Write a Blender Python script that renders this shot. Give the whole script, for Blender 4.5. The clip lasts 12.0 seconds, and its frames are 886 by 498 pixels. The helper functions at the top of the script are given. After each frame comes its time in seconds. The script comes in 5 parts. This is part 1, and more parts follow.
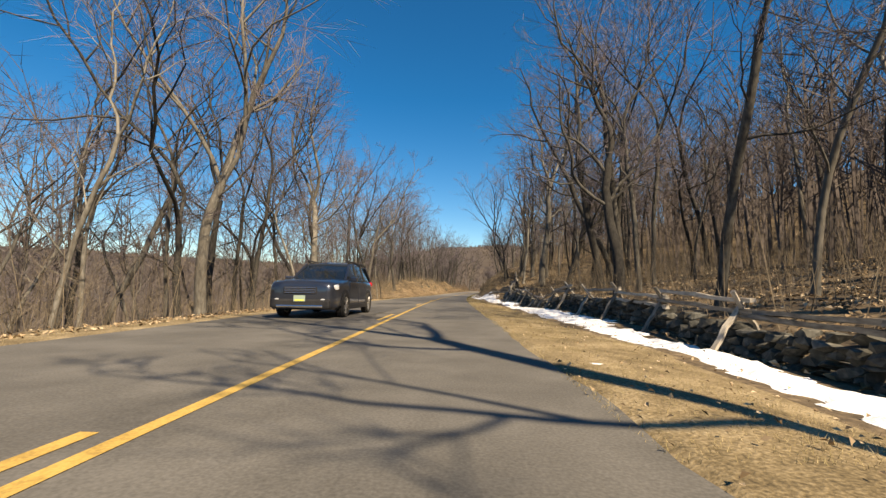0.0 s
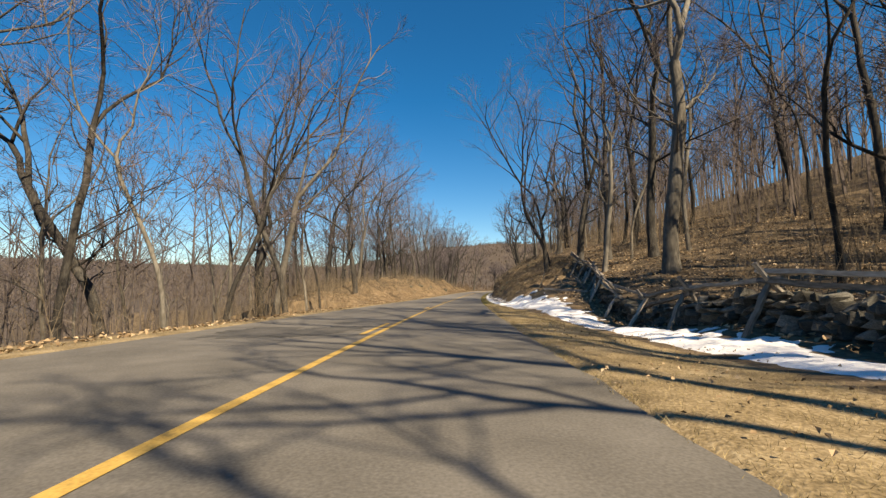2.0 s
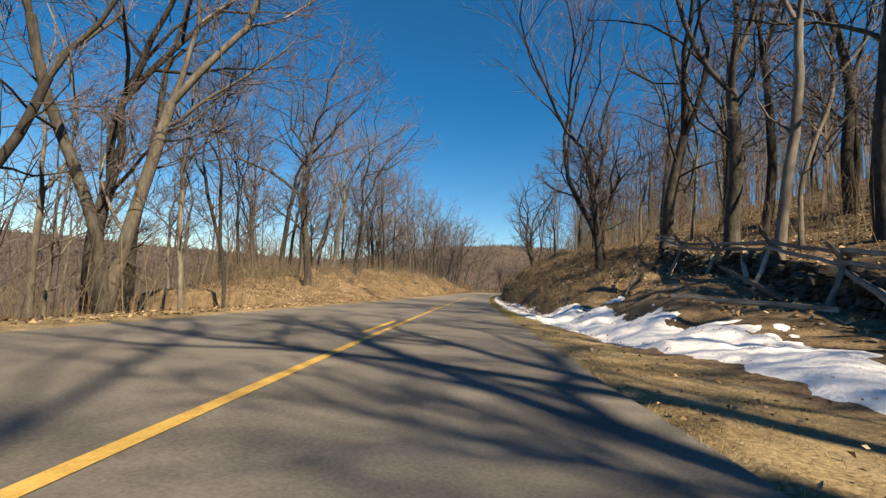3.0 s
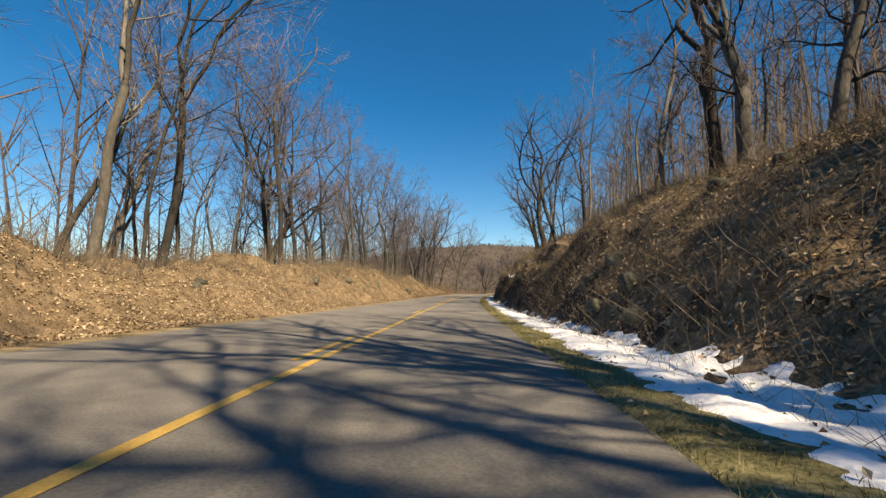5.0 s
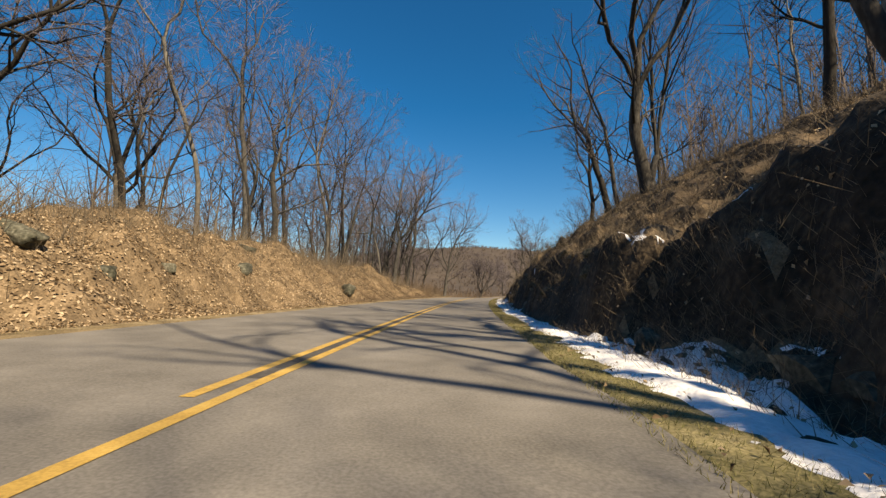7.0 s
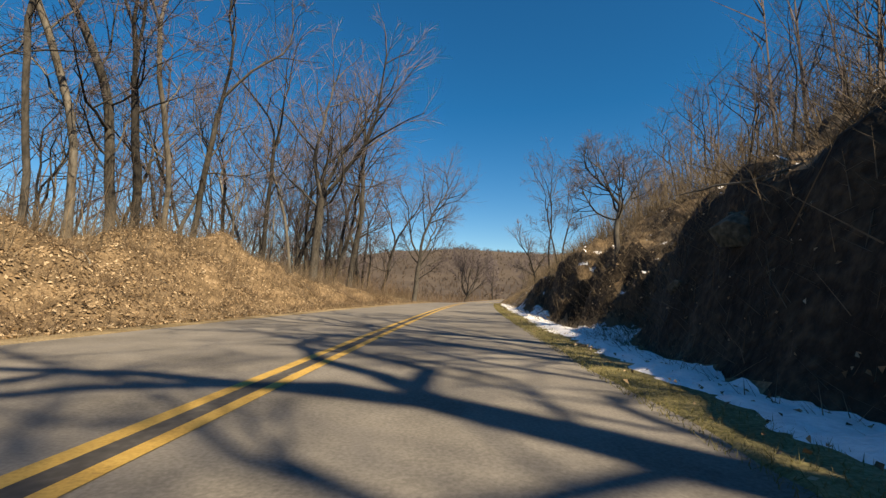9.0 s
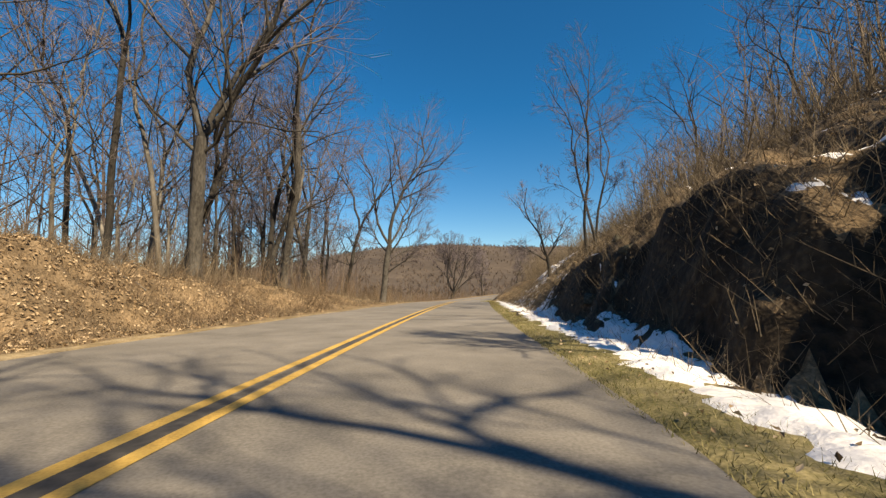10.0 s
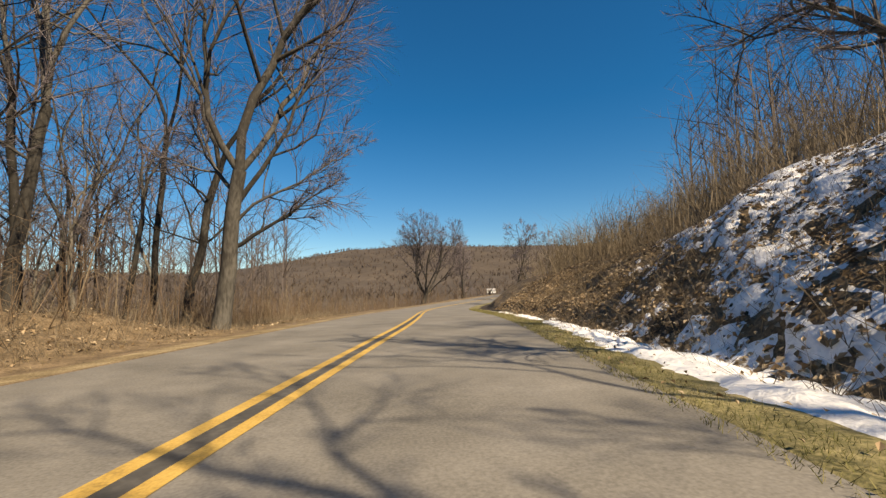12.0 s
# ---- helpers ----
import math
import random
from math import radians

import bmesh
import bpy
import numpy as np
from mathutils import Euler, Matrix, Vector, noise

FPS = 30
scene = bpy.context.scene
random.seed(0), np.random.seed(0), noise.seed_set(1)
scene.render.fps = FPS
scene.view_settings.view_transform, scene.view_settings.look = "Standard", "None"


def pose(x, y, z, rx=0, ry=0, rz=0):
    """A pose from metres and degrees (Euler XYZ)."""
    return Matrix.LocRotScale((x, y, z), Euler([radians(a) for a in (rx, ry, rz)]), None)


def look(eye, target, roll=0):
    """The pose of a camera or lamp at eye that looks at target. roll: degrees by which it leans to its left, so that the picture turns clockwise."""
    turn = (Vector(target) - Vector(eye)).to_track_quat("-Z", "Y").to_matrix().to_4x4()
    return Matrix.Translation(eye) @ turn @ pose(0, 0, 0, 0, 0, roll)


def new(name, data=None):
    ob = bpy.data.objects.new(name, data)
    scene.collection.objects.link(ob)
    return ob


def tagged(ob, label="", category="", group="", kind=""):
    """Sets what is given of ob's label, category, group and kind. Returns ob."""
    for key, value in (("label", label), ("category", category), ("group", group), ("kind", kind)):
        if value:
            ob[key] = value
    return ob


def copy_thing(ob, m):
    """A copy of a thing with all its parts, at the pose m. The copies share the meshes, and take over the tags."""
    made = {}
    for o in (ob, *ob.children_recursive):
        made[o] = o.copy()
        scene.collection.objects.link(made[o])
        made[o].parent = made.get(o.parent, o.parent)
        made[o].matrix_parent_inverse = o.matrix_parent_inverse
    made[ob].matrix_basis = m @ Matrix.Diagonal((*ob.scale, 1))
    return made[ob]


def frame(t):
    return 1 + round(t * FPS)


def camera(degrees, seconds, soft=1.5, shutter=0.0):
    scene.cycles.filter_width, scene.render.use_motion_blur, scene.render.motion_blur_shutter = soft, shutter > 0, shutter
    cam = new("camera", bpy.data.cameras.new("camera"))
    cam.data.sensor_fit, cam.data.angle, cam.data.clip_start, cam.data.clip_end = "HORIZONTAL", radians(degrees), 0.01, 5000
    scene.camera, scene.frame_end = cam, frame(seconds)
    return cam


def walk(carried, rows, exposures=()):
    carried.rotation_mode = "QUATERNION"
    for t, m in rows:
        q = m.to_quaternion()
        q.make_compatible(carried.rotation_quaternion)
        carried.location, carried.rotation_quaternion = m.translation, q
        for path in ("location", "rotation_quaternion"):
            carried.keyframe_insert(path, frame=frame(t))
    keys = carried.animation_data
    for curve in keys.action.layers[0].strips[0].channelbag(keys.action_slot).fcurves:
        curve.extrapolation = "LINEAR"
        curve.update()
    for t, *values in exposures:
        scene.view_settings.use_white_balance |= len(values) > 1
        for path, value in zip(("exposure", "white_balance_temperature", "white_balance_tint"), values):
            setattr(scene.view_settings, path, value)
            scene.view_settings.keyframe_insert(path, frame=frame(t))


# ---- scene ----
cam = camera(90.0, 12.0, soft=1.4)
PATH = [
    (0, (1.676, 6.770, 0.791), (1.579, 8.758, 0.980), 0.88),
    (0.5, (1.670, 13.780, 0.783), (1.515, 15.764, 0.972), 1.71),
    (1, (1.314, 20.710, 0.793), (1.157, 22.694, 0.991), -1.25),
    (1.5, (1.053, 27.570, 0.780), (0.960, 29.558, 0.978), -1.80),
    (2, (0.891, 34.473, 0.771), (0.795, 36.461, 0.963), -0.69),
    (2.5, (0.794, 41.145, 0.738), (0.714, 43.133, 0.936), 0.59),
    (3, (0.653, 47.556, 0.713), (0.541, 49.544, 0.904), 2.71),
    (3.2, (0.681, 49.862, 0.733), (0.554, 51.850, 0.911), 1.33),
    (4.8, (1.298, 71.522, 0.732), (1.282, 73.511, 0.936), 0.35),
    (5, (1.260, 74.168, 0.715), (1.248, 76.157, 0.920), 0.34),
    (5.5, (1.548, 80.976, 0.716), (1.538, 82.966, 0.918), 0.58),
    (6, (1.840, 87.729, 0.735), (1.840, 89.719, 0.937), 0.53),
    (6.5, (2.012, 94.048, 0.759), (2.021, 96.037, 0.965), 1.87),
    (7, (2.328, 100.190, 0.807), (2.351, 102.178, 1.023), 2.11),
    (7.2, (2.603, 102.457, 0.821), (2.631, 104.446, 1.025), 1.67),
    (8.8, (3.849, 121.195, 1.020), (3.959, 123.179, 1.243), 0.92),
    (9, (3.972, 123.957, 1.017), (4.079, 125.940, 1.251), 1.37),
    (9.5, (4.586, 129.420, 1.135), (4.711, 131.403, 1.363), -0.03),
    (10, (5.304, 134.804, 1.237), (5.474, 136.785, 1.455), -0.43),
    (10.5, (5.912, 140.474, 1.309), (6.085, 142.454, 1.528), 1.18),
    (11, (6.578, 145.718, 1.404), (6.785, 147.696, 1.614), 0.55),
    (11.5, (7.273, 150.844, 1.468), (7.502, 152.819, 1.687), -0.89),
    (12, (8.040, 155.832, 1.524), (8.323, 157.800, 1.748), -1.64),
]
walk(cam, [(t, look(eye, target, roll)) for t, eye, target, roll in PATH], [(0, 1.02, 9100, 11), (1.5, 0.95, 9100, 11), (2.5, 1.05, 9200, 11), (3.2, 0.95, 9200, 11), (5, 1.0, 9300, 11), (6, 1.1, 9300, 11), (7, 0.83, 9100, 11), (9, 0.88, 9300, 11), (10, 0.95, 9300, 11), (12, 0.78, 9300, 11)])

# ---- world, sun, exposure ----
SUN_FROM = Vector((0.446, -0.594, 0.67)).normalized()
world = bpy.data.worlds.new("world")
scene.world = world
world.use_nodes = True
wn = world.node_tree.nodes
sky = wn.new("ShaderNodeTexSky")
sky.sky_type = "NISHITA"
sky.sun_disc = False
sky.sun_elevation = math.asin(SUN_FROM.z)
sky.sun_rotation = math.atan2(SUN_FROM.x, SUN_FROM.y)
sky.altitude = 800
sky.air_density = 1.0
sky.dust_density = 0.15
sky.ozone_density = 4.0
wn["Background"].inputs["Strength"].default_value = 0.088
rich = wn.new("ShaderNodeHueSaturation")
rich.inputs["Saturation"].default_value = 1.4
rich.inputs["Hue"].default_value = 0.503
world.node_tree.links.new(sky.outputs["Color"], rich.inputs["Color"])
world.node_tree.links.new(rich.outputs["Color"], wn["Background"].inputs["Color"])
sun_data = bpy.data.lights.new("sun", "SUN")
sun_data.energy = 5.0
sun_data.angle = radians(0.55)
sun_data.color = (1.0, 0.93, 0.83)
sun = new("sun", sun_data)
sun.matrix_world = look(SUN_FROM * 100, (0, 0, 0))
scene.view_settings.exposure = 0.0


# ---- materials ----
def material(name, stops, scale=1.0, rough=0.9, bump=0.3, fine=9.0, metal=0.0, world_space=True, dist=0.02, per_object=0.0,
             stretch=(1, 1, 1), per_island=0.0, specular=0.3):
    """A two-scale noise material: stops are colours from dark to light."""
    m = bpy.data.materials.new(name)
    m.use_nodes = True
    nt = m.node_tree
    n, l = nt.nodes, nt.links
    b = n["Principled BSDF"]
    b.inputs["Roughness"].default_value = rough
    b.inputs["Metallic"].default_value = metal
    b.inputs["Specular IOR Level"].default_value = specular
    co = n.new("ShaderNodeTexCoord")
    mp = n.new("ShaderNodeMapping")
    mp.inputs["Scale"].default_value = stretch
    if world_space:
        geo = n.new("ShaderNodeNewGeometry")
        l.new(geo.outputs["Position"], mp.inputs["Vector"])
    else:
        l.new(co.outputs["Object"], mp.inputs["Vector"])
    big = n.new("ShaderNodeTexNoise")
    big.inputs["Scale"].default_value = scale
    big.inputs["Detail"].default_value = 4
    big.inputs["Roughness"].default_value = 0.62
    small = n.new("ShaderNodeTexNoise")
    small.inputs["Scale"].default_value = scale * fine
    small.inputs["Detail"].default_value = 3
    for t in (big, small):
        l.new(mp.outputs["Vector"], t.inputs["Vector"])
    mix = n.new("ShaderNodeMath")
    mix.operation = "MULTIPLY_ADD"
    mix.inputs[1].default_value = 0.45
    l.new(small.outputs["Fac"], mix.inputs[0])
    half = n.new("ShaderNodeMath")
    half.operation = "MULTIPLY"
    half.inputs[1].default_value = 0.55
    l.new(big.outputs["Fac"], half.inputs[0])
    l.new(half.outputs[0], mix.inputs[2])
    fac = mix.outputs[0]
    for amount, source in ((per_object, "ShaderNodeObjectInfo"), (per_island, "ShaderNodeNewGeometry")):
        if amount:
            info = n.new(source)
            add = n.new("ShaderNodeMath")
            add.operation = "MULTIPLY_ADD"
            add.inputs[1].default_value = amount
            l.new(info.outputs["Random" if source.endswith("Info") else "Random Per Island"], add.inputs[0])
            sub = n.new("ShaderNodeMath")
            sub.operation = "SUBTRACT"
            sub.inputs[1].default_value = amount / 2
            l.new(fac, sub.inputs[0])
            l.new(sub.outputs[0], add.inputs[2])
            fac = add.outputs[0]
    ramp = n.new("ShaderNodeValToRGB")
    l.new(fac, ramp.inputs["Fac"])
    e = ramp.color_ramp.elements
    lo, hi = 0.33, 0.67
    if per_island or per_object:
        lo, hi = 0.25, 0.75
    while len(e) < len(stops):
        e.new(0.5)
    for k, c in enumerate(stops):
        e[k].position = lo + (hi - lo) * k / max(1, len(stops) - 1)
        e[k].color = (*c, 1)
    l.new(ramp.outputs["Color"], b.inputs["Base Color"])
    if bump:
        bp = n.new("ShaderNodeBump")
        bp.inputs["Strength"].default_value = bump
        bp.inputs["Distance"].default_value = dist
        l.new(fac if not (per_island or per_object) else mix.outputs[0], bp.inputs["Height"])
        l.new(bp.outputs["Normal"], b.inputs["Normal"])
    return m


def plain(name, colour, rough=0.5, metal=0.0, coat=0.0, alpha=1.0):
    m = bpy.data.materials.new(name)
    m.use_nodes = True
    b = m.node_tree.nodes["Principled BSDF"]
    b.inputs["Base Color"].default_value = (*colour, 1)
    b.inputs["Roughness"].default_value = rough
    b.inputs["Metallic"].default_value = metal
    b.inputs["Coat Weight"].default_value = coat
    b.inputs["Coat Roughness"].default_value = 0.05
    return m


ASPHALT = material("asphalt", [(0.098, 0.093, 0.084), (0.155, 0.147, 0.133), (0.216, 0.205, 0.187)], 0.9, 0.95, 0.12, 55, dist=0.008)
def toned_along(m, y0, y1, low, high):
    """Multiplies a material's colour along the road: by low up to y0, rising to high at y1."""
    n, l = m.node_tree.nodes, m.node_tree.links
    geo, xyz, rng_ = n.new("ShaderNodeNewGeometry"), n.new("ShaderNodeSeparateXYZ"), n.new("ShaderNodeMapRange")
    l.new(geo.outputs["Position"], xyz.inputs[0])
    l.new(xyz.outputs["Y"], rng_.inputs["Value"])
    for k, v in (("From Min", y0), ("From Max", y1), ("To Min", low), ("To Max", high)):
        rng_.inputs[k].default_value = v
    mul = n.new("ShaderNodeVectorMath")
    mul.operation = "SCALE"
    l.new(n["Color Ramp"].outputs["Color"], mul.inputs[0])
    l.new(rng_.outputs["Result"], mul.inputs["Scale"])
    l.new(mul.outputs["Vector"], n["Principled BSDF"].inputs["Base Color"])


# the asphalt's tone is darker up to y = 25 and lightens until y = 95
toned_along(ASPHALT, 25, 95, 0.68, 1.04)
PATCH = material("sealed_asphalt", [(0.045, 0.044, 0.042), (0.07, 0.067, 0.062), (0.115, 0.109, 0.1)], 1.4, 0.85, 0.3, 14, dist=0.01)
YELLOW = material("road_paint", [(0.29, 0.187, 0.055), (0.465, 0.3, 0.082), (0.55, 0.375, 0.115)], 4.0, 0.8, 0.1, 14)
LITTER = material("leaf_litter", [(0.05, 0.034, 0.019), (0.15, 0.107, 0.064), (0.29, 0.21, 0.13)], 2.2, 0.95, 0.9, 11, dist=0.06)
FOREST_FLOOR = material("forest_floor", [(0.034, 0.025, 0.016), (0.105, 0.077, 0.048), (0.22, 0.162, 0.1)], 0.8, 0.95, 0.9, 12, dist=0.08)
GREEN_TURF = material("winter_turf", [(0.045, 0.044, 0.018), (0.125, 0.114, 0.05), (0.22, 0.19, 0.095), (0.32, 0.27, 0.15)], 1.3, 0.95, 0.8, 26, dist=0.03)
TURF = material("dry_turf", [(0.06, 0.045, 0.024), (0.15, 0.112, 0.06), (0.26, 0.2, 0.117), (0.38, 0.31, 0.195)], 1.3, 0.95, 0.8, 26, dist=0.03)
# bare bank soil, its colour set near black to include the cut face's shade
SHADED_BANK_SOIL = material("shaded_bank_soil", [(0.008, 0.006, 0.004), (0.034, 0.025, 0.016), (0.10, 0.073, 0.046)], 0.9, 0.95, 0.9, 9, dist=0.12)
SNOW = material("old_snow", [(0.66, 0.67, 0.69), (0.82, 0.83, 0.84), (0.89, 0.89, 0.895)], 3.0, 0.6, 0.8, 7, dist=0.04)
FAR_LAND = material("far_woodland", [(0.038, 0.029, 0.022), (0.07, 0.054, 0.04), (0.105, 0.081, 0.06)], 0.02, 0.95, 0.0, 12)
BARK = material("bark", [(0.012, 0.011, 0.01), (0.039, 0.036, 0.032), (0.118, 0.112, 0.1)], 2.2, 0.95, 0.8, 7, world_space=False,
                per_object=0.25, dist=0.03, stretch=(1, 1, 0.3))
PALE_BARK = material("pale_bark", [(0.042, 0.038, 0.033), (0.122, 0.113, 0.097), (0.26, 0.245, 0.213)], 1.8, 0.95, 0.7, 7, world_space=False,
                     per_object=0.2, dist=0.03, stretch=(1, 1, 0.3))
TWIG = material("twig_bark", [(0.056, 0.047, 0.05), (0.118, 0.101, 0.109), (0.19, 0.165, 0.176)], 1.5, 0.95, 0.0, 5, world_space=False, per_object=0.3)
RUSSET = material("russet_weed", [(0.05, 0.034, 0.022), (0.115, 0.079, 0.051), (0.2, 0.146, 0.1)], 0.35, 0.95, 0.0, 9, per_island=0.35)
BRUSH = material("dead_brush", [(0.066, 0.052, 0.036), (0.135, 0.107, 0.075), (0.235, 0.19, 0.135)], 0.35, 0.95, 0.0, 9, per_island=0.35)
OAK_LEAF = material("fallen_leaf", [(0.06, 0.04, 0.022), (0.19, 0.128, 0.072), (0.33, 0.243, 0.152), (0.46, 0.365, 0.252)], 0.6, 0.85, 0.0, 7, per_island=0.5)
BLADE = material("grass_blade", [(0.13, 0.11, 0.042), (0.28, 0.22, 0.11), (0.41, 0.33, 0.19)], 0.45, 0.9, 0.0, 6, per_island=0.35)
GREEN_BLADE = material("green_grass_blade", [(0.07, 0.078, 0.025), (0.165, 0.152, 0.056), (0.29, 0.25, 0.13)], 0.45, 0.9, 0.0, 6, per_island=0.35)
MOSSY = material("mossy_rock", [(0.014, 0.015, 0.01), (0.045, 0.046, 0.033), (0.10, 0.098, 0.073), (0.2, 0.195, 0.155)], 1.6, 0.92, 0.9, 9, dist=0.05)
STONE = material("field_stone", [(0.02, 0.02, 0.018), (0.075, 0.073, 0.064), (0.2, 0.195, 0.172)], 2.5, 0.9, 0.7, 6, world_space=False, per_object=0.3, per_island=0.15, dist=0.03)
OLD_WOOD = material("weathered_wood", [(0.08, 0.07, 0.057), (0.235, 0.207, 0.172), (0.47, 0.43, 0.37)], 3.0, 0.9, 0.6, 8, world_space=False, per_object=0.3, dist=0.01, stretch=(1, 1, 0.2))


# ---- the line of the road ----
# one knot every 40 m from y = -40
LINE_X = [0.0, 0.0, -0.891, -0.308, 2.047, 7.332, 15.288, 22.598]
LINE_Z = [0.0, 0.0, 0.0, -0.042, 0.238, 0.809, 1.161, 1.787]
_a, _b = np.eye(8), np.zeros((8, 8))
for _i in range(1, 7):
    _a[_i, _i - 1:_i + 2] = (1, 4, 1)
    _b[_i, _i - 1:_i + 2] = np.array((1, -2, 1)) * 6 / 1600
BEND = np.linalg.solve(_a, _b)


def along(values, y):
    c = np.asarray(values)
    y = np.asarray(y, float)
    yy = np.clip(y, -40, 240)
    i = np.clip(((yy + 40) // 40).astype(int), 0, 6)
    u, m = yy + 40 - 40 * i, BEND @ c
    v = 40 - u
    return m[i] * v**3 / 240 + m[i + 1] * u**3 / 240 + (c[i] / 40 - m[i] * 40 / 6) * v + (c[i + 1] / 40 - m[i + 1] * 40 / 6) * u


def line_x(y):
    """The middle of the road; past 240 m it bends on to the right."""
    d, e = np.clip(np.asarray(y, float) - 240, 0, 160), np.clip(np.asarray(y, float) - 165, 0, 58)
    return along(LINE_X, y) + 0.19 * d + 0.0016 * d**2 - 0.0074 * e**2 + 0.0002185 * e**3 + 1.2 * np.clip(np.asarray(y, float) - 223, 0, 180)


def line_z(y):
    d, e = np.clip(np.asarray(y, float) - 240, 0, 160), np.clip(np.asarray(y, float) - 165, 0, 50)
    return along(LINE_Z, y) + 0.012 * d - 0.0011 * e**2 + 0.0000263 * e**3


def smooth(a, b, v):
    t = np.clip((np.asarray(v, float) - a) / (b - a), 0, 1)
    return t * t * (3 - 2 * t)


# smooth value noise on a lattice, for land forms and scatter
_lat = np.random.RandomState(5).rand(256, 256)


def wave(x, y, size):
    x, y = np.asarray(x, float) / size, np.asarray(y, float) / size
    i, j = np.floor(x).astype(int), np.floor(y).astype(int)
    fx, fy = x - i, y - j
    fx, fy = fx * fx * (3 - 2 * fx), fy * fy * (3 - 2 * fy)
    g = lambda a, b: _lat[a % 256, b % 256]
    return (g(i, j) * (1 - fx) + g(i + 1, j) * fx) * (1 - fy) + (g(i, j + 1) * (1 - fx) + g(i + 1, j + 1) * fx) * fy - 0.5


RIGHT_EDGE, LEFT_EDGE = 2.9, -4.15


def left_edge(y):
    """The asphalt's left edge; the lane narrows before the bend."""
    return np.interp(y, [132, 150, 158, 400], [-4.15, -3.55, -3.2, -3.2])


FOOT = 4.15  # where the cut bank starts, right of the line


def right_crest(y):
    """Height of the cut bank's crest over the road."""
    return np.interp(y, [50, 58, 68, 78, 90, 100, 115, 125, 135, 145, 152, 158, 165, 172, 186, 215, 240], [0, 1.3, 2.9, 4.0, 4.7, 5.3, 6.0, 6.2, 5.2, 4.4, 4.2, 3.8, 3.2, 2.5, 2.0, 1.4, 0.4])


def bank_width(y):
    return 0.85 + right_crest(y) * np.interp(y, [55, 66, 80, 90, 125, 132, 147, 165, 172], [2.6, 1.7, 1.25, 1.0, 0.84, 0.95, 1.1, 1.3, 1.5])


def cliff_share(y):
    """Where the lower half of the cut is a broken earth-and-rock face."""
    return smooth(90, 99, y) * (1 - smooth(146, 153, y))


def left_crest(y):
    return np.interp(y, [60, 68, 78, 90, 105, 125, 140, 148, 153, 160, 172], [0, 0.35, 1.4, 2.0, 2.4, 2.8, 2.35, 1.75, 1.25, 0.8, 0.1])


def land(u, y):
    """Height of the ground over the road's middle, u metres to its right, at y along it."""
    u, y = np.asarray(u, float), np.asarray(y, float)
    near = np.exp(-((np.clip(np.abs(y - 90) - 160, 0, None)) / 120) ** 2)
    # right side
    r = np.clip(u - RIGHT_EDGE, 0, None)
    swale = -0.10 * smooth(0.3, 2.2, r)
    cut = smooth(48, 60, y) * (1 - smooth(215, 245, y))
    crest = right_crest(y)
    width = bank_width(y)
    b = np.clip((u - FOOT) / width, 0, None)
    slope = np.where(b < 1, (1 - (1 - np.clip(b, 0, 1)) ** 1.25) * (0.1 + 0.9 * smooth(0, np.interp(y, [90, 97, 146, 154], [0.2, 0.38, 0.38, 0.12]), b)), 1.0)
    bc = b + smooth(0, 0.1, b) * (0.09 * wave(y * 0 + 7, y, 2.7) + 0.08 * wave(u * 0.8 + 17, y, 1.0) + 0.06 * wave(u * 1.5 + 3, y, 0.55))
    apron = np.exp(-((y - 105.5) / 3.2) ** 2) + np.exp(-((y - 135) / 3.4) ** 2)
    face = np.interp(bc - 0.2 * apron, [0, 0.04, 0.08, 0.1, 0.16, 0.26, 1.0], [0, 0.05, 0.18, 0.2, 0.37, 0.46, 1.0]) + 0.05 * apron * smooth(0, 0.2, b) * (1 - smooth(0.3, 0.6, b))
    bank = crest * (slope + (face - slope) * cliff_share(y)) + 0.30 * np.clip(u - FOOT - width, 0, 70)
    hill = 0.18 * np.clip(u - 6.0, 0, 90) * smooth(6.0, 9.8, u)
    right = swale + cut * bank + (1 - cut) * hill * (1 - smooth(215, 300, y))
    # left side
    q = np.clip(left_edge(y) - u, 0, None)
    lb = left_crest(y)
    up = lb * (smooth(0.9, 5.6, q) - 0.55 * smooth(6.5, 18, q))
    drop = -0.30 * np.clip(q - 1.6 - 7 * (lb > 0.3), 0, 40) * (1 - 0.55 * smooth(150, 175, y))
    humps = smooth(0.8, 2.5, q) * (1 - smooth(7, 11, q)) * np.clip(lb, 0, 1.5)
    up = up + humps * (0.7 * wave(u, y + 20, 1.9) + 0.5 * wave(u + 5, y, 0.8))
    left = up + drop - 0.05 * smooth(0.2, 1, q)
    h = np.where(u > 0, right, left) * near
    rough = smooth(0.8, 4, np.maximum(r, q))
    h = h + rough * (0.55 * wave(u + 40, y, 5.3) + 0.25 * wave(u, y + 90, 1.7)) + 0.06 * smooth(0, 1, np.maximum(r, q)) * wave(u, y, 0.9)
    steep = cut * np.exp(-((b - 0.45) / 0.4) ** 2) * (u > FOOT)
    h = h + steep * np.interp(y, [88, 98, 144, 152], [0.6, 1.0, 1.0, 0.45]) * (1.2 * wave(u * 0.7, y, 2.6) + 0.8 * wave(u, y, 1.1) + 0.38 * wave(u * 1.2, y, 0.7) + 0.3 * wave(u, y + 5, 0.42))
    # the distance: a wooded ridge all round, open valley to the left
    x = u + line_x(y)
    far = np.hypot(x, y - 90)
    turn = np.degrees(np.arctan2(x, np.where(np.abs(y - 90) < 1e-6, 1e-6, y - 90)))
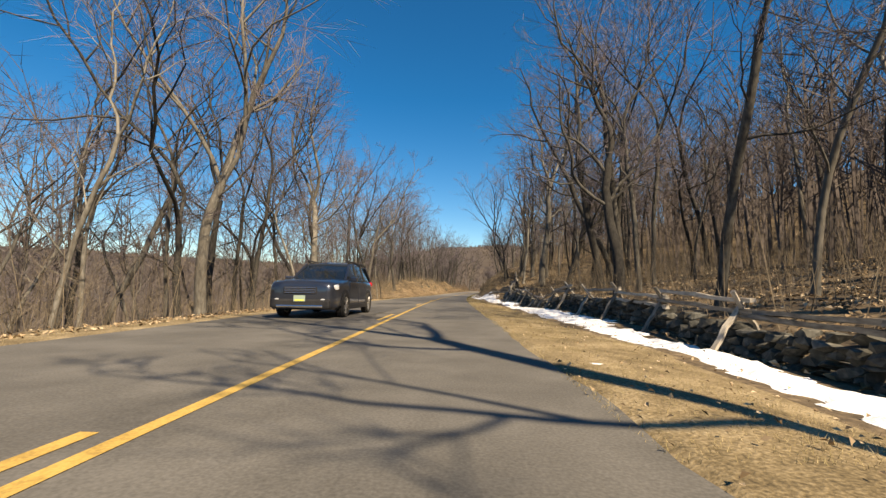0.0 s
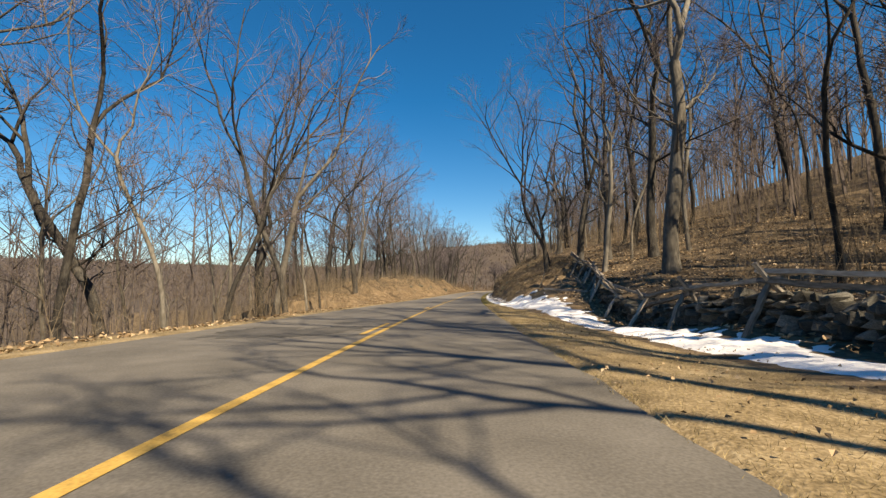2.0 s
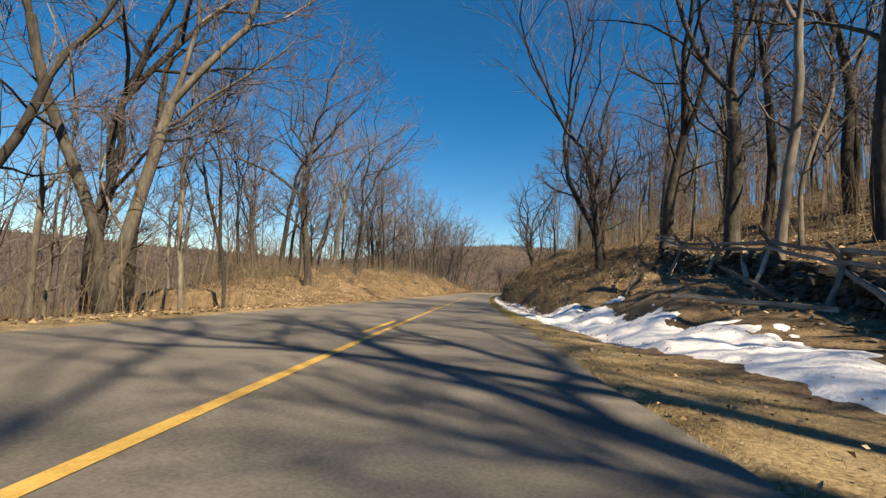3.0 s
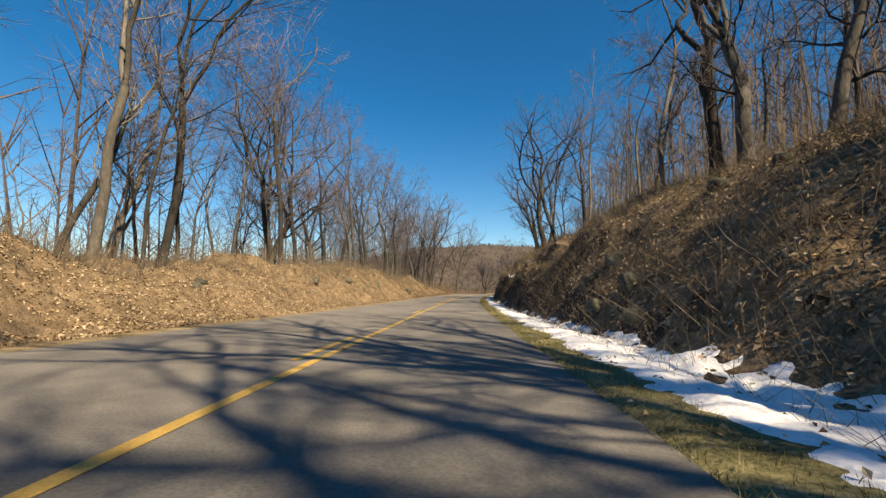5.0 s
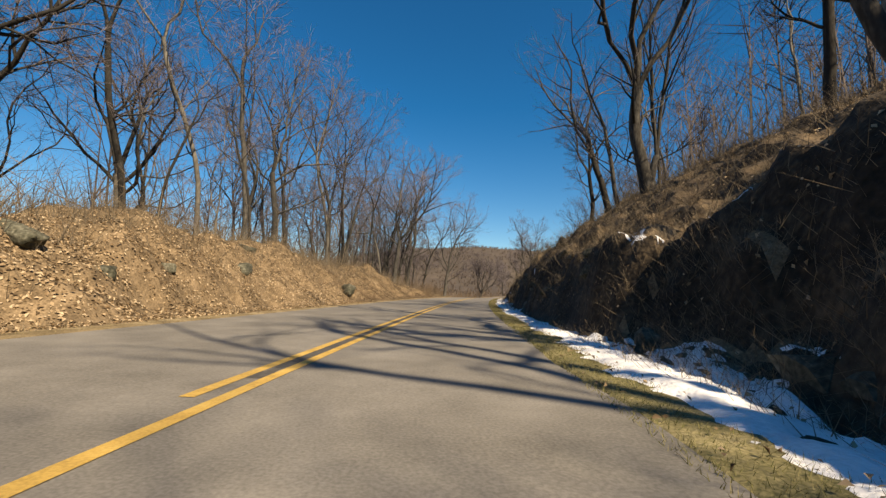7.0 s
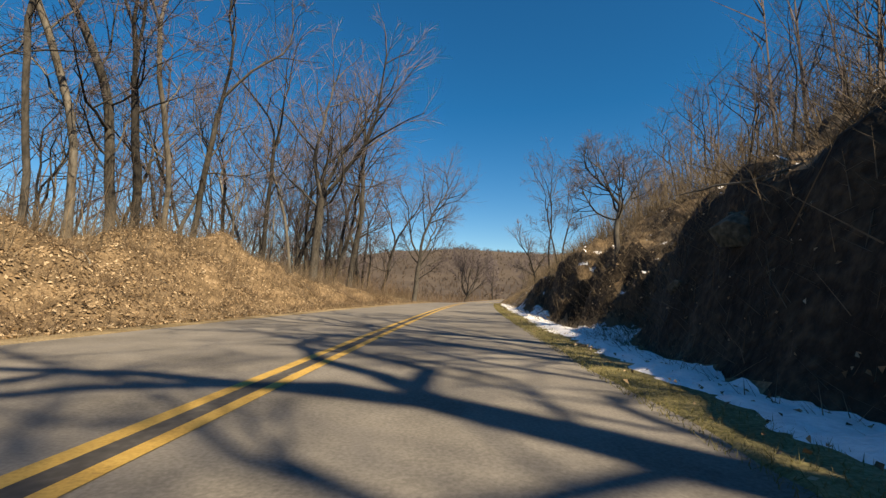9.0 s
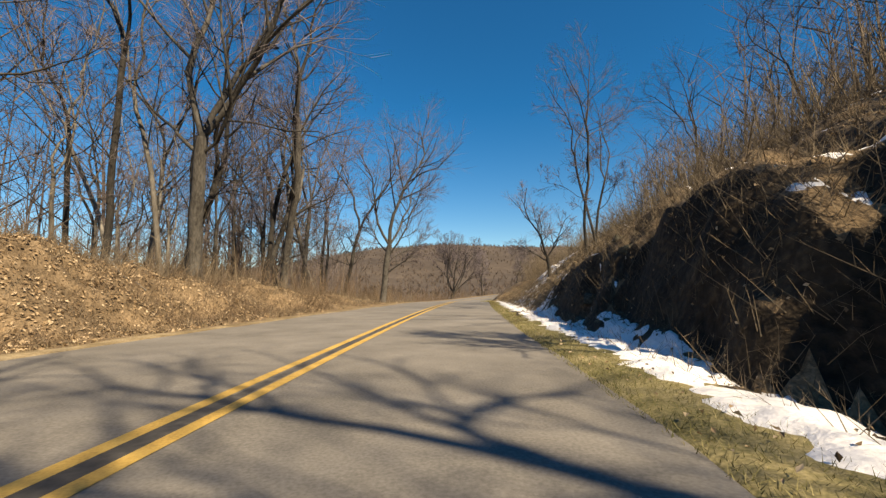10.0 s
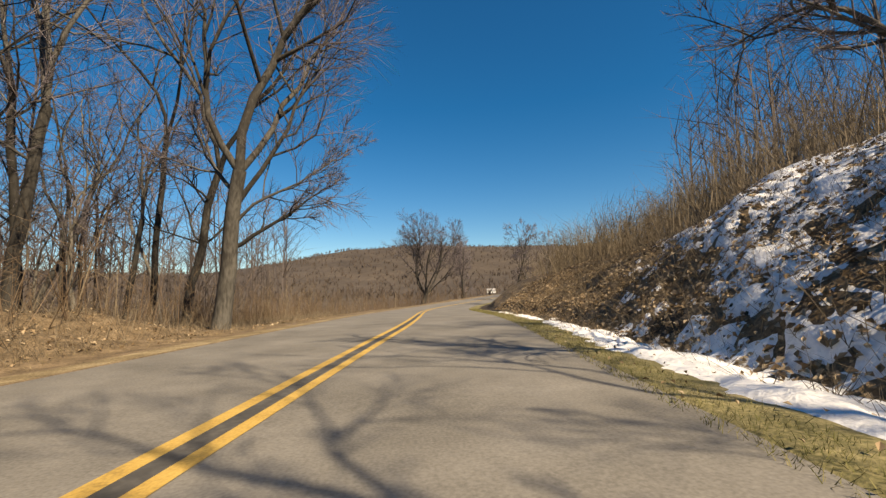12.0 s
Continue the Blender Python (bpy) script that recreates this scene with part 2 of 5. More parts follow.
    ridge = 93 * (0.58 + 0.42 * smooth(-17, -3, turn)) + 16 * wave(turn + 200, 3.0, 17) + 9 * wave(turn + 90, 8.0, 6) + 10 * np.exp(-((turn - 6) / 14) ** 2)
    h = h + ridge * smooth(300, 980, far) + 4 * wave(x, y, 60) * smooth(150, 400, far)
    h = np.where(far > 1000, np.maximum(h - (far - 1000) * 0.05, 0), h)
    return h


def ground_z(u, y):
    return land(u, y) + line_z(y)


def place(u, y, dz=0.0):
    """The world place u metres right of the road's middle, on the ground."""
    return Vector((float(u + line_x(y)), float(y), float(ground_z(u, y)) + dz))


# ---- mesh helpers ----
def mesh_of(name, verts, faces, mats, index=None, shade=True):
    me = bpy.data.meshes.new(name)
    me.from_pydata(np.asarray(verts, float).tolist(), [], faces if isinstance(faces, list) else faces.tolist())
    for m in mats if isinstance(mats, (list, tuple)) else [mats]:
        me.materials.append(m)
    if index is not None:
        me.polygons.foreach_set("material_index", np.asarray(index, np.int32))
    if shade:
        me.polygons.foreach_set("use_smooth", np.ones(len(me.polygons), bool))
    me.update()
    return me


def part(name, bm, mat, parent, label=""):
    """Links a bmesh, or a ready mesh, as one mesh object under a thing or a part."""
    if isinstance(bm, bpy.types.Mesh):
        me = bm
    else:
        me = bpy.data.meshes.new(name)
        bm.to_mesh(me)
        bm.free()
        me.materials.append(mat)
    ob = new(name, me)
    ob.parent = parent
    if label:
        tagged(ob, label)
    return ob


def grid_mesh(name, us, ys, height, mats, pick=None, keep=None):
    """A sheet over the plan's u and y."""
    U, Y = np.meshgrid(us, ys)
    X, Z = U + line_x(Y), height(U, Y)
    nu, ny = len(us), len(ys)
    verts = np.stack([X, Y, Z], -1).reshape(-1, 3)
    a = (np.arange(ny - 1)[:, None] * nu + np.arange(nu - 1)[None]).ravel()
    faces = np.stack([a, a + 1, a + nu + 1, a + nu], -1)
    uc = (U[:-1, :-1] + U[1:, 1:]).ravel() / 2
    yc = (Y[:-1, :-1] + Y[1:, 1:]).ravel() / 2
    if keep is not None:
        sel = keep(uc, yc)
        faces, uc, yc = faces[sel], uc[sel], yc[sel]
        used, inv = np.unique(faces, return_inverse=True)
        verts, faces = verts[used], inv.reshape(-1, 4)
    return mesh_of(name, verts, faces, mats, None if pick is None else pick(uc, yc))


# ---- ground ----
def wall_line(y):
    return np.interp(y, [0, 44, 52, 58, 66, 76, 90], [6.75, 6.75, 7.2, 8.5, 9.3, 10, 5])


def ground_height(u, y):
    """Height of the ground sheet, sunk under the asphalt."""
    z = ground_z(u, y)
    return np.where((u > left_edge(y) + 0.1) & (u < RIGHT_EDGE + 0.05) & (y < 400), line_z(y) - 0.06, z)


GROUND_US = np.concatenate([-np.geomspace(2600, 62, 26), np.linspace(-60, -16, 30), np.linspace(-15.2, -4.4, 34),
                         [-4.1, -3.85, -3.6, -3.35, -3.1, -2.8, 0, 2, 2.86], np.linspace(3.0, 11, 74), np.linspace(11.4, 22, 22), np.linspace(23.5, 80, 30), np.geomspace(83, 2600, 26)])
GROUND_YS = np.concatenate([-np.geomspace(2400, 62, 20), np.linspace(-60, 10, 48), np.linspace(10.5, 58, 90), np.linspace(58.2, 182, 500), np.linspace(182.5, 190, 14), np.linspace(191.5, 330, 70), np.geomspace(336, 2800, 36)])
GROUND_GRID = ground_height(*np.meshgrid(GROUND_US, GROUND_YS))


def sheet_z(u, y):
    """Height of the ground sheet between its grid points."""
    i = np.clip(np.searchsorted(GROUND_US, u) - 1, 0, len(GROUND_US) - 2)
    j = np.clip(np.searchsorted(GROUND_YS, y) - 1, 0, len(GROUND_YS) - 2)
    fu = (u - GROUND_US[i]) / (GROUND_US[i + 1] - GROUND_US[i])
    fy = (y - GROUND_YS[j]) / (GROUND_YS[j + 1] - GROUND_YS[j])
    g = GROUND_GRID
    return (g[j, i] * (1 - fu) + g[j, i + 1] * fu) * (1 - fy) + (g[j + 1, i] * (1 - fu) + g[j + 1, i + 1] * fu) * fy


def ground():
    def pick(u, y):
        edge = 1.8 + 1.2 * wave(u, y, 3.1)
        turf = (u > RIGHT_EDGE - 0.2) & (u < RIGHT_EDGE + np.interp(y, [45, 60, 70], [1.9, 1.2, 0.85]) + (edge - 1.8) * 0.35)
        turf |= (u < left_edge(y) + 0.2) & (u > left_edge(y) - 0.5 - 0.5 * edge * (y < 66))
        bank = (u > FOOT - 0.9) & (u < 22) & (y > 66) & (y < 235)
        out = np.where((u < 0) & (y > 64) & (u > -30), 1, 0)
        out = np.where((u > 3.4) & (u < wall_line(y) + 0.5) & (y > 46) & (y <= 84), 1, out)
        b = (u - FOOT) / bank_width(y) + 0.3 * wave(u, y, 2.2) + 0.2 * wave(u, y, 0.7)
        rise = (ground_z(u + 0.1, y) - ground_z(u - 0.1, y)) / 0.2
        # the foot and steep faces get the soil with shade in its colour
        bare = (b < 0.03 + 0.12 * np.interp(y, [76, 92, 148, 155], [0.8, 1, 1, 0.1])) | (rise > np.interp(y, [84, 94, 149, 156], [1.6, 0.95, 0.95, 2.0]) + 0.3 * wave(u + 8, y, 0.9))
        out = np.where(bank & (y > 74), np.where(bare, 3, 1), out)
        out = np.where(turf & (y < 330) & (y > -80), np.where((y > 60 + 4 * wave(u, y, 2)) & (u > 0), 5, 2), out)
        return np.where((np.abs(u) > 110) | (y > 340) | (y < -100), 4, out)

    me = grid_mesh("ground", GROUND_US, GROUND_YS, ground_height, [FOREST_FLOOR, LITTER, TURF, SHADED_BANK_SOIL, FAR_LAND, GREEN_TURF], pick)
    tagged(new("ground", me), "leaf-strewn winter ground with dry grass verges and wooded hills", "ground", kind="structure")


def road():
    ys = np.concatenate([np.linspace(-60, 200, 521), np.linspace(201, 400, 200)])
    us = [LEFT_EDGE, -4.0, -3, -2, -1, 0, 1, 2, RIGHT_EDGE - 0.1, RIGHT_EDGE]

    def height(u, y):
        z = line_z(y) - 0.004 * np.abs(u) + 0.004
        return z

    U, Y = np.meshgrid(us, ys)
    wob = 0.16 * wave(Y * 0 + 3, Y, 2.3) + 0.10 * wave(Y * 0 + 9, Y, 0.7)
    U = U + np.where(U > 2.85, wob, np.where(U < -4.1, -wob - 0.1 * wave(Y * 0 + 30, Y, 1.1), 0))
    U = np.where(U < -0.5, U * left_edge(Y) / LEFT_EDGE, U)
    Z = height(U, Y)
    nu, ny = len(us), len(ys)
    verts = np.stack([U + line_x(Y), Y, Z], -1).reshape(-1, 3)
    low = verts.copy()
    low[:, 2] -= 0.09
    a = (np.arange(ny - 1)[:, None] * nu + np.arange(nu - 1)[None]).ravel()
    top = np.stack([a, a + 1, a + nu + 1, a + nu], -1)
    s = np.arange(ny - 1) * nu
    n = nu * ny
    left = np.stack([s + nu, s + nu + n, s + n, s], -1)
    right = np.stack([s + nu - 1, s + nu - 1 + n, s + 2 * nu - 1 + n, s + 2 * nu - 1], -1)
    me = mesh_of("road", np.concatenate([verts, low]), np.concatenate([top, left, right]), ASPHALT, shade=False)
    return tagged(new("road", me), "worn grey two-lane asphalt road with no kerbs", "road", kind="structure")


def stripe(name, u, y0, y1, parent_list, label):
    ys = np.arange(y0, y1 + 0.01, min(1.0, (y1 - y0) / 3))
    verts, faces = [], []
    for k, y in enumerate(ys):
        for s in (-0.055, 0.055):
            uu = u + s + 0.008 * float(wave(y * 3, s * 50, 1.0))
            verts.append((float(uu + line_x(y)), float(y), float(line_z(y)) - 0.004 * abs(u) + 0.009))
        if k:
            a = 2 * k
            faces.append((a - 2, a - 1, a + 1, a))
    me = mesh_of(name, verts, faces, YELLOW, shade=False)
    ob = tagged(new(name, me), label, "road marking", "yellow centre lines", "structure")
    parent_list.append(ob)


ground()
road()
lines = []
SEP = 0.125
stripe("centre_line", SEP, -40, 330, lines, "solid yellow centre line on the asphalt")
DASH0 = 6.13
for k in range(-3, 8):
    y = DASH0 + 12.192 * k
    stripe("centre_dash", -SEP, y, y + 3.05, lines, "short yellow dash beside the solid centre line")
stripe("centre_line", -SEP, 103.3, 330, lines, "solid yellow centre line on the asphalt")


def joint_strip():
    """A ragged band of dark sealer over the joint between the double lines."""
    us, ys = np.arange(-0.075, 0.0751, 0.03), np.arange(104, 176, 0.08)
    keep = lambda u, y: np.abs(u) < 0.068 + 0.04 * wave(u, y, 0.5)
    me = grid_mesh("joint_strip", us, ys, lambda u, y: line_z(y) - 0.004 * np.abs(u) + 0.0075, PATCH, None, keep)
    tagged(new("joint_strip", me), "worn dark sealer over the road's middle joint", "road joint", kind="structure")


joint_strip()


# ---- trees ----
def rotated(d, angle, spin):
    side = d.orthogonal().normalized()
    return (Matrix.Rotation(spin, 3, d) @ (Matrix.Rotation(angle, 3, side) @ d)).normalized()


class Grower:
    """Grows a bare tree as branches by level: trunk, limbs, branches, sprays, twigs."""

    def __init__(self, seed, counts, ratio=(0, 0.5, 0.5, 0.5), rise=0.10, gnarl=0.12, thin=0.0008, tall=16):
        self.rng = random.Random(seed)
        self.counts, self.ratio, self.rise, self.gnarl = counts, ratio, rise, gnarl
        self.tall, self.thin, self.levels = tall, thin, [[] for _ in range(5)]

    def branch(self, p, d, length, r, level, tip=0.25, children=True, owner=None):
        rng = self.rng
        segs = (9, 9, 4, 1, 1)[level]
        pts, rad = [p.copy()], [r]
        step = length / segs
        dirs = []
        for k in range(segs):
            wob = self.gnarl * (0.5, 1.6, 2.0, 1.4, 0.6)[level]
            d = (d + Vector((rng.gauss(0, wob), rng.gauss(0, wob), rng.gauss(0, wob * 0.6))) + Vector((0, 0, self.rise * (0.2, 1, 0.9, 0.5, 0.2)[level]))).normalized()
            p = p + d * step
            pts.append(p.copy())
            dirs.append(d.copy())
            f = (k + 1) / segs
            rad.append(r * (1 - f * (1 - tip)))
        owner = len(self.levels[1]) if level == 1 else owner
        self.levels[level].append((pts, rad, owner))
        if children and level < 4:
            self.bear(pts, rad, dirs, length, level, owner)
        return pts, rad, dirs

    def bear(self, pts, rad, dirs, length, level, owner, start=0.25):
        rng = self.rng
        n = self.counts[level + 1]
        n = max(1, int(n * rng.uniform(0.75, 1.25)))
        for k in range(n):
            f = start + (1 - start) * (k + rng.random()) / n
            at = f * (len(pts) - 1)
            i = min(int(at), len(pts) - 2)
            p = pts[i].lerp(pts[i + 1], at - i)
            d = rotated(dirs[min(i, len(dirs) - 1)], rng.uniform(0.5, 1.05) if level < 2 else rng.uniform(0.3, 0.85), rng.uniform(0, 6.283))
            lng = length * self.ratio[min(level, 3)] * (1.2 - 0.75 * f) * rng.uniform(0.65, 1.25)
            r = (rad[i] * 0.62, rad[i] * 0.66, max(rad[i] * 0.5, 0.0007 * self.tall), self.thin * self.tall)[min(level, 3)]
            self.branch(p, d, lng, r, level + 1, owner=owner)


def tubes(branches, sides, blade=False):
    """Verts and faces of tapered tubes; a branch of one piece becomes a thin spike."""
    verts, faces, base = [], [], 0
    ring = [(math.cos(2 * math.pi * k / sides), math.sin(2 * math.pi * k / sides)) for k in range(sides)]
    for pts, rad, *_ in branches:
        d = (pts[-1] - pts[0]).normalized()
        a = d.orthogonal().normalized()
        b = d.cross(a)
        if len(pts) == 2 and blade:
            k = base % 7
            c = a * (rad[0] * ring[k % sides][0]) + b * (rad[0] * ring[k % sides][1])
            verts += [pts[0] - c, pts[0] + c, pts[1]]
            faces.append((base, base + 1, base + 2))
            base += 3
            continue
        if len(pts) == 2:
            for c, s in ring:
                verts.append(pts[0] + a * (rad[0] * c) + b * (rad[0] * s))
            verts.append(pts[1])
            faces += [(base + k, base + (k + 1) % sides, base + sides) for k in range(sides)]
            base += sides + 1
            continue
        for n, (p, r) in enumerate(zip(pts, rad)):
            for c, s in ring:
                verts.append(p + a * (r * c) + b * (r * s))
            if n:
                o = base + n * sides
                faces += [(o - sides + k, o - sides + (k + 1) % sides, o + (k + 1) % sides, o + k) for k in range(sides)]
        base += len(pts) * sides
    return verts, faces


def tree(name, seed, height, r, forks=2, fork_at=0.35, spread=0.38, side=3, lean=(0, 0), counts=(0, 3, 7, 6, 6), mat=None, label="", joined=False, gnarl=0.14, arms=(), thin=0.00055):
    """arms, where given, are the main limbs: share of the trunk, bearing and rise in degrees, length and thickness as shares of the tree's."""
    g = Grower(seed, counts, (0, 0.5, 0.62, 0.78), gnarl=gnarl, thin=thin, tall=height)
    rng = g.rng
    d = Vector((lean[0], lean[1], 1)).normalized()
    hf = height * fork_at
    pts, rad, dirs = g.branch(Vector((0, 0, -0.35)), d, hf + 0.35, r, 0, tip=0.72, children=False)
    rad[0] *= 1.5
    rad[1] *= 1.08
    top, spin = pts[-1], rng.uniform(0, 6.283)
    for at, bearing, up, long, wide in arms:
        i = min(int(round(at * (len(pts) - 1))), len(pts) - 1)
        az, el = radians(bearing), radians(up)
        g.branch(pts[i] - dirs[min(i, len(dirs) - 1)] * 0.05, Vector((math.cos(az) * math.cos(el), math.sin(az) * math.cos(el), math.sin(el))), height * long, rad[i] * wide, 1, tip=0.24)
    for k in range(0 if arms else forks):
        dd = rotated(dirs[-1], rng.uniform(0.45, 1.0) * spread, spin + k * 6.283 / forks + rng.uniform(-0.4, 0.4))
        g.branch(top - dirs[-1] * 0.1, dd, (height - hf) * rng.uniform(0.8, 1.05), rad[-1] * (0.9, 0.78, 0.68, 0.6)[min(forks - 1, 3)] * rng.uniform(0.9, 1.1), 1, tip=0.26)
    for k in range(side):
        at = rng.uniform(0.45, 0.95)
        i = min(int(at * (len(pts) - 1)), len(pts) - 2)
        dd = rotated(dirs[i], rng.uniform(0.7, 1.2), rng.uniform(0, 6.283))
        g.branch(pts[i], dd, height * rng.uniform(0.16, 0.34), rad[i] * rng.uniform(0.22, 0.4), 1, tip=0.15)
    root = new(name)
    tagged(root, label or "bare grey-brown deciduous tree with spreading limbs", "tree")
    mat = mat or BARK
    part("trunk", mesh_of("trunk", *tubes(g.levels[0], 9), mat), mat, root)
    thick = [tubes(g.levels[1], 5), tubes(g.levels[2], 3)]
    if joined:
        v1, f1 = thick[0]
        v2, f2 = thick[1]
        v3, f3 = tubes(g.levels[3], 3)
        v4, f4 = tubes(g.levels[4], 3, True)
        f3 = f3 + [tuple(i + len(v3) for i in f) for f in f4]
        v3 = v3 + v4
        verts, faces = v1 + v2 + v3, f1 + [tuple(i + len(v1) for i in f) for f in f2] + [tuple(i + len(v1) + len(v2) for i in f) for f in f3]
        idx = [0] * (len(f1) + len(f2)) + [1] * len(f3)
        part("crown", mesh_of("crown", verts, faces, [mat, TWIG], idx), mat, root)
        return root
    for n in range(len(g.levels[1])):
        v1, f1 = tubes([g.levels[1][n]], 6)
        v2, f2 = tubes([b for b in g.levels[2] if b[2] == n], 4)
        part("limb", mesh_of("limb", v1 + v2, f1 + [tuple(i + len(v1) for i in f) for f in f2], mat), mat, root)
    v3, f3 = tubes(g.levels[3], 3)
    v4, f4 = tubes(g.levels[4], 3, True)
    part("crown", mesh_of("crown", v3 + v4, f3 + [tuple(i + len(v3) for i in f) for f in f4], TWIG), TWIG, root, "fine bare twigs")
    return root


def stand(ob, u, y, turn=0.0, scale=1.0, sink=0.0):
    ob.matrix_basis = Matrix.LocRotScale(place(u, y, -sink), Euler((0, 0, turn)), Vector((scale,) * 3))
    return ob


rng = random.Random(11)
HERO = (0, 3, 8, 7, 10)


def hero(x, y, height, r, forks=2, at=0.35, spread=0.38, side=3, lean=(0, 0), mat=None, label="", gnarl=0.145, counts=HERO, arms=(), thin=0.00046):
    """A roadside tree with a form of its own, rooted at x, y."""
    if height > 12.5:
        height, r = height * 1.2, r * 1.36
    ob = tree("tree", int(x * 31 + y * 17) % 9973, height, r, forks, at, spread, side, lean, counts, mat, label, gnarl=gnarl, arms=arms, thin=max(thin, 0.0045 / height))
    u = x - float(line_x(y))
    taken.append((u, y))
    return stand(ob, u, y, 0.0, 1.0, 0.1)


taken = []
P_ = PALE_BARK
# left of the road, below it
hero(-9.3, 25.0, 16, 0.19, 3, 0.33, 0.34, 1, (0.02, 0), P_, "large tree with a low fork, pale bark and wide limbs", 0.12,
     arms=((1, 175, 63, 0.62, 0.6), (1, 80, 86, 0.68, 0.8), (1, 5, 60, 0.65, 0.62), (0.95, 20, 74, 0.6, 0.55)))
hero(-9.9, 24.6, 13, 0.12, 2, 0.3, 0.4, 2, (-0.10, 0.02), BARK, "dark crooked tree beside a pale one", 0.2)
hero(-17.1, 28.6, 16, 0.14, 2, 0.5, 0.3, 3, (0.04, 0))
hero(-22.0, 32.5, 17, 0.16, 2, 0.45, 0.3, 3)
hero(-10.3, 41.0, 18, 0.21, 2, 0.45, 0.22, 3, (0.05, 0), P_, "tall straight tree with pale tan lower bark", 0.12,
     arms=((1, 0, 78, 0.5, 0.8), (1, 150, 74, 0.45, 0.7), (0.8, -20, 10, 0.28, 0.35), (0.9, 170, 30, 0.22, 0.35)))
hero(-10.9, 42.2, 16, 0.14, 2, 0.42, 0.4, 4, (0.06, 0.03), BARK, "bare tree with long side limbs")
hero(-18.0, 46.0, 17, 0.19, 3, 0.3, 0.45, 3, (0.0, 0), BARK, "dark bare tree forking into three leaders")
hero(-14.6, 53.3, 15, 0.18, 2, 0.5, 0.35, 4, (-0.26, 0.0), BARK, "dark crooked tree leaning away from the road", 0.17)
hero(-12.1, 62.0, 17, 0.21, 3, 0.28, 0.4, 1, (0.0, 0.02), BARK, "large dark tree with a high crown", 0.12,
     arms=((1, 178, 84, 0.65, 0.72), (1, 0, 62, 0.62, 0.72), (0.85, 10, 45, 0.3, 0.35)))
hero(-10.9, 60.9, 17, 0.17, 2, 0.4, 0.38, 1, (0.28, 0.02), P_, "pale-barked tree leaning over the verge", 0.12,
     arms=((1, 0, 56, 0.55, 0.8), (0.95, 170, 82, 0.45, 0.6), (0.9, 0, 30, 0.3, 0.4)))
hero(-8.9, 74.0, 14, 0.18, 3, 0.3, 0.5, 3, (0.05, 0), BARK, "bare tree with arching limbs at the verge", 0.16)
hero(-13.6, 80.7, 15, 0.16, 2, 0.4, 0.35, 3)
hero(-13.2, 92.0, 16, 0.17, 2, 0.4, 0.35, 4, (0.07, 0), P_)
hero(-16.5, 97.0, 16, 0.15, 2, 0.45, 0.3, 3, (0.08, 0.04), P_)
hero(-12.0, 107.6, 15, 0.20, 3, 0.35, 0.45, 4, (0.02, 0), BARK, "dark bare tree on the leaf-covered bank", 0.15)
hero(-13.6, 110.4, 17, 0.18, 2, 0.4, 0.3, 4, (0.10, 0), BARK, "bare tree leaning towards the road")
hero(-14.6, 113.3, 15, 0.24, 3, 0.34, 0.5, 0, (0, 0), BARK, "heavy bare oak with long crooked side limbs", 0.17,
     arms=((1, 170, 76, 0.58, 0.7), (1, 60, 70, 0.52, 0.6), (0.75, 0, 32, 0.42, 0.45), (0.6, -10, 14, 0.36, 0.32), (0.9, 10, 48, 0.42, 0.5), (0.9, 190, 50, 0.38, 0.45)))
hero(-13.0, 121.5, 13, 0.2, 2, 0.3, 0.4, 0, (0.06, 0), BARK, "crooked bare oak with limbs reaching over the bank", 0.17,
     arms=((1, 170, 76, 0.58, 0.7), (1, 60, 70, 0.52, 0.6), (0.75, 0, 32, 0.42, 0.45), (0.6, -10, 14, 0.36, 0.32), (0.9, 10, 48, 0.42, 0.5), (0.9, 190, 50, 0.38, 0.45)))
hero(-9.0, 130.2, 15, 0.18, 2, 0.36, 0.4, 0, (0.04, 0), BARK, "crooked bare tree leaning off the bank", 0.17,
     arms=((1, 170, 76, 0.58, 0.7), (1, 60, 70, 0.52, 0.6), (0.75, 0, 32, 0.42, 0.45), (0.6, -10, 14, 0.36, 0.32), (0.9, 10, 48, 0.42, 0.5), (0.9, 190, 50, 0.38, 0.45)))
hero(-12.7, 133.6, 15, 0.15, 2, 0.45, 0.35, 3)
hero(-8.0, 141.5, 15, 0.14, 2, 0.45, 0.3, 4, (0.12, 0))
hero(-2.7, 152.4, 15, 0.22, 3, 0.3, 0.45, 0, (0.04, 0), BARK, "large dark tree with a vase-shaped crown", 0.13,
     arms=((1, 165, 72, 0.62, 0.7), (1, 10, 52, 0.6, 0.65), (1, 60, 76, 0.58, 0.6), (0.9, 0, 30, 0.4, 0.4), (0.85, 180, 40, 0.35, 0.38)))
hero(-5.6, 156.6, 13, 0.15, 2, 0.35, 0.4, 3, (0.22, 0), BARK, "dark tree leaning over the slope", 0.15)
hero(-3.3, 162.5, 15, 0.12, 2, 0.5, 0.25, 3)
hero(-1.8, 161.7, 17, 0.17, 2, 0.5, 0.25, 5, (0.01, 0), BARK, "tall slender grey-barked tree")
hero(-4.1, 164.6, 15, 0.15, 2, 0.35, 0.4, 3, (0.1, 0))
hero(-1.8, 167.9, 16, 0.13, 2, 0.5, 0.25, 5)
hero(-0.4, 176.8, 15, 0.15, 2, 0.42, 0.3, 5)
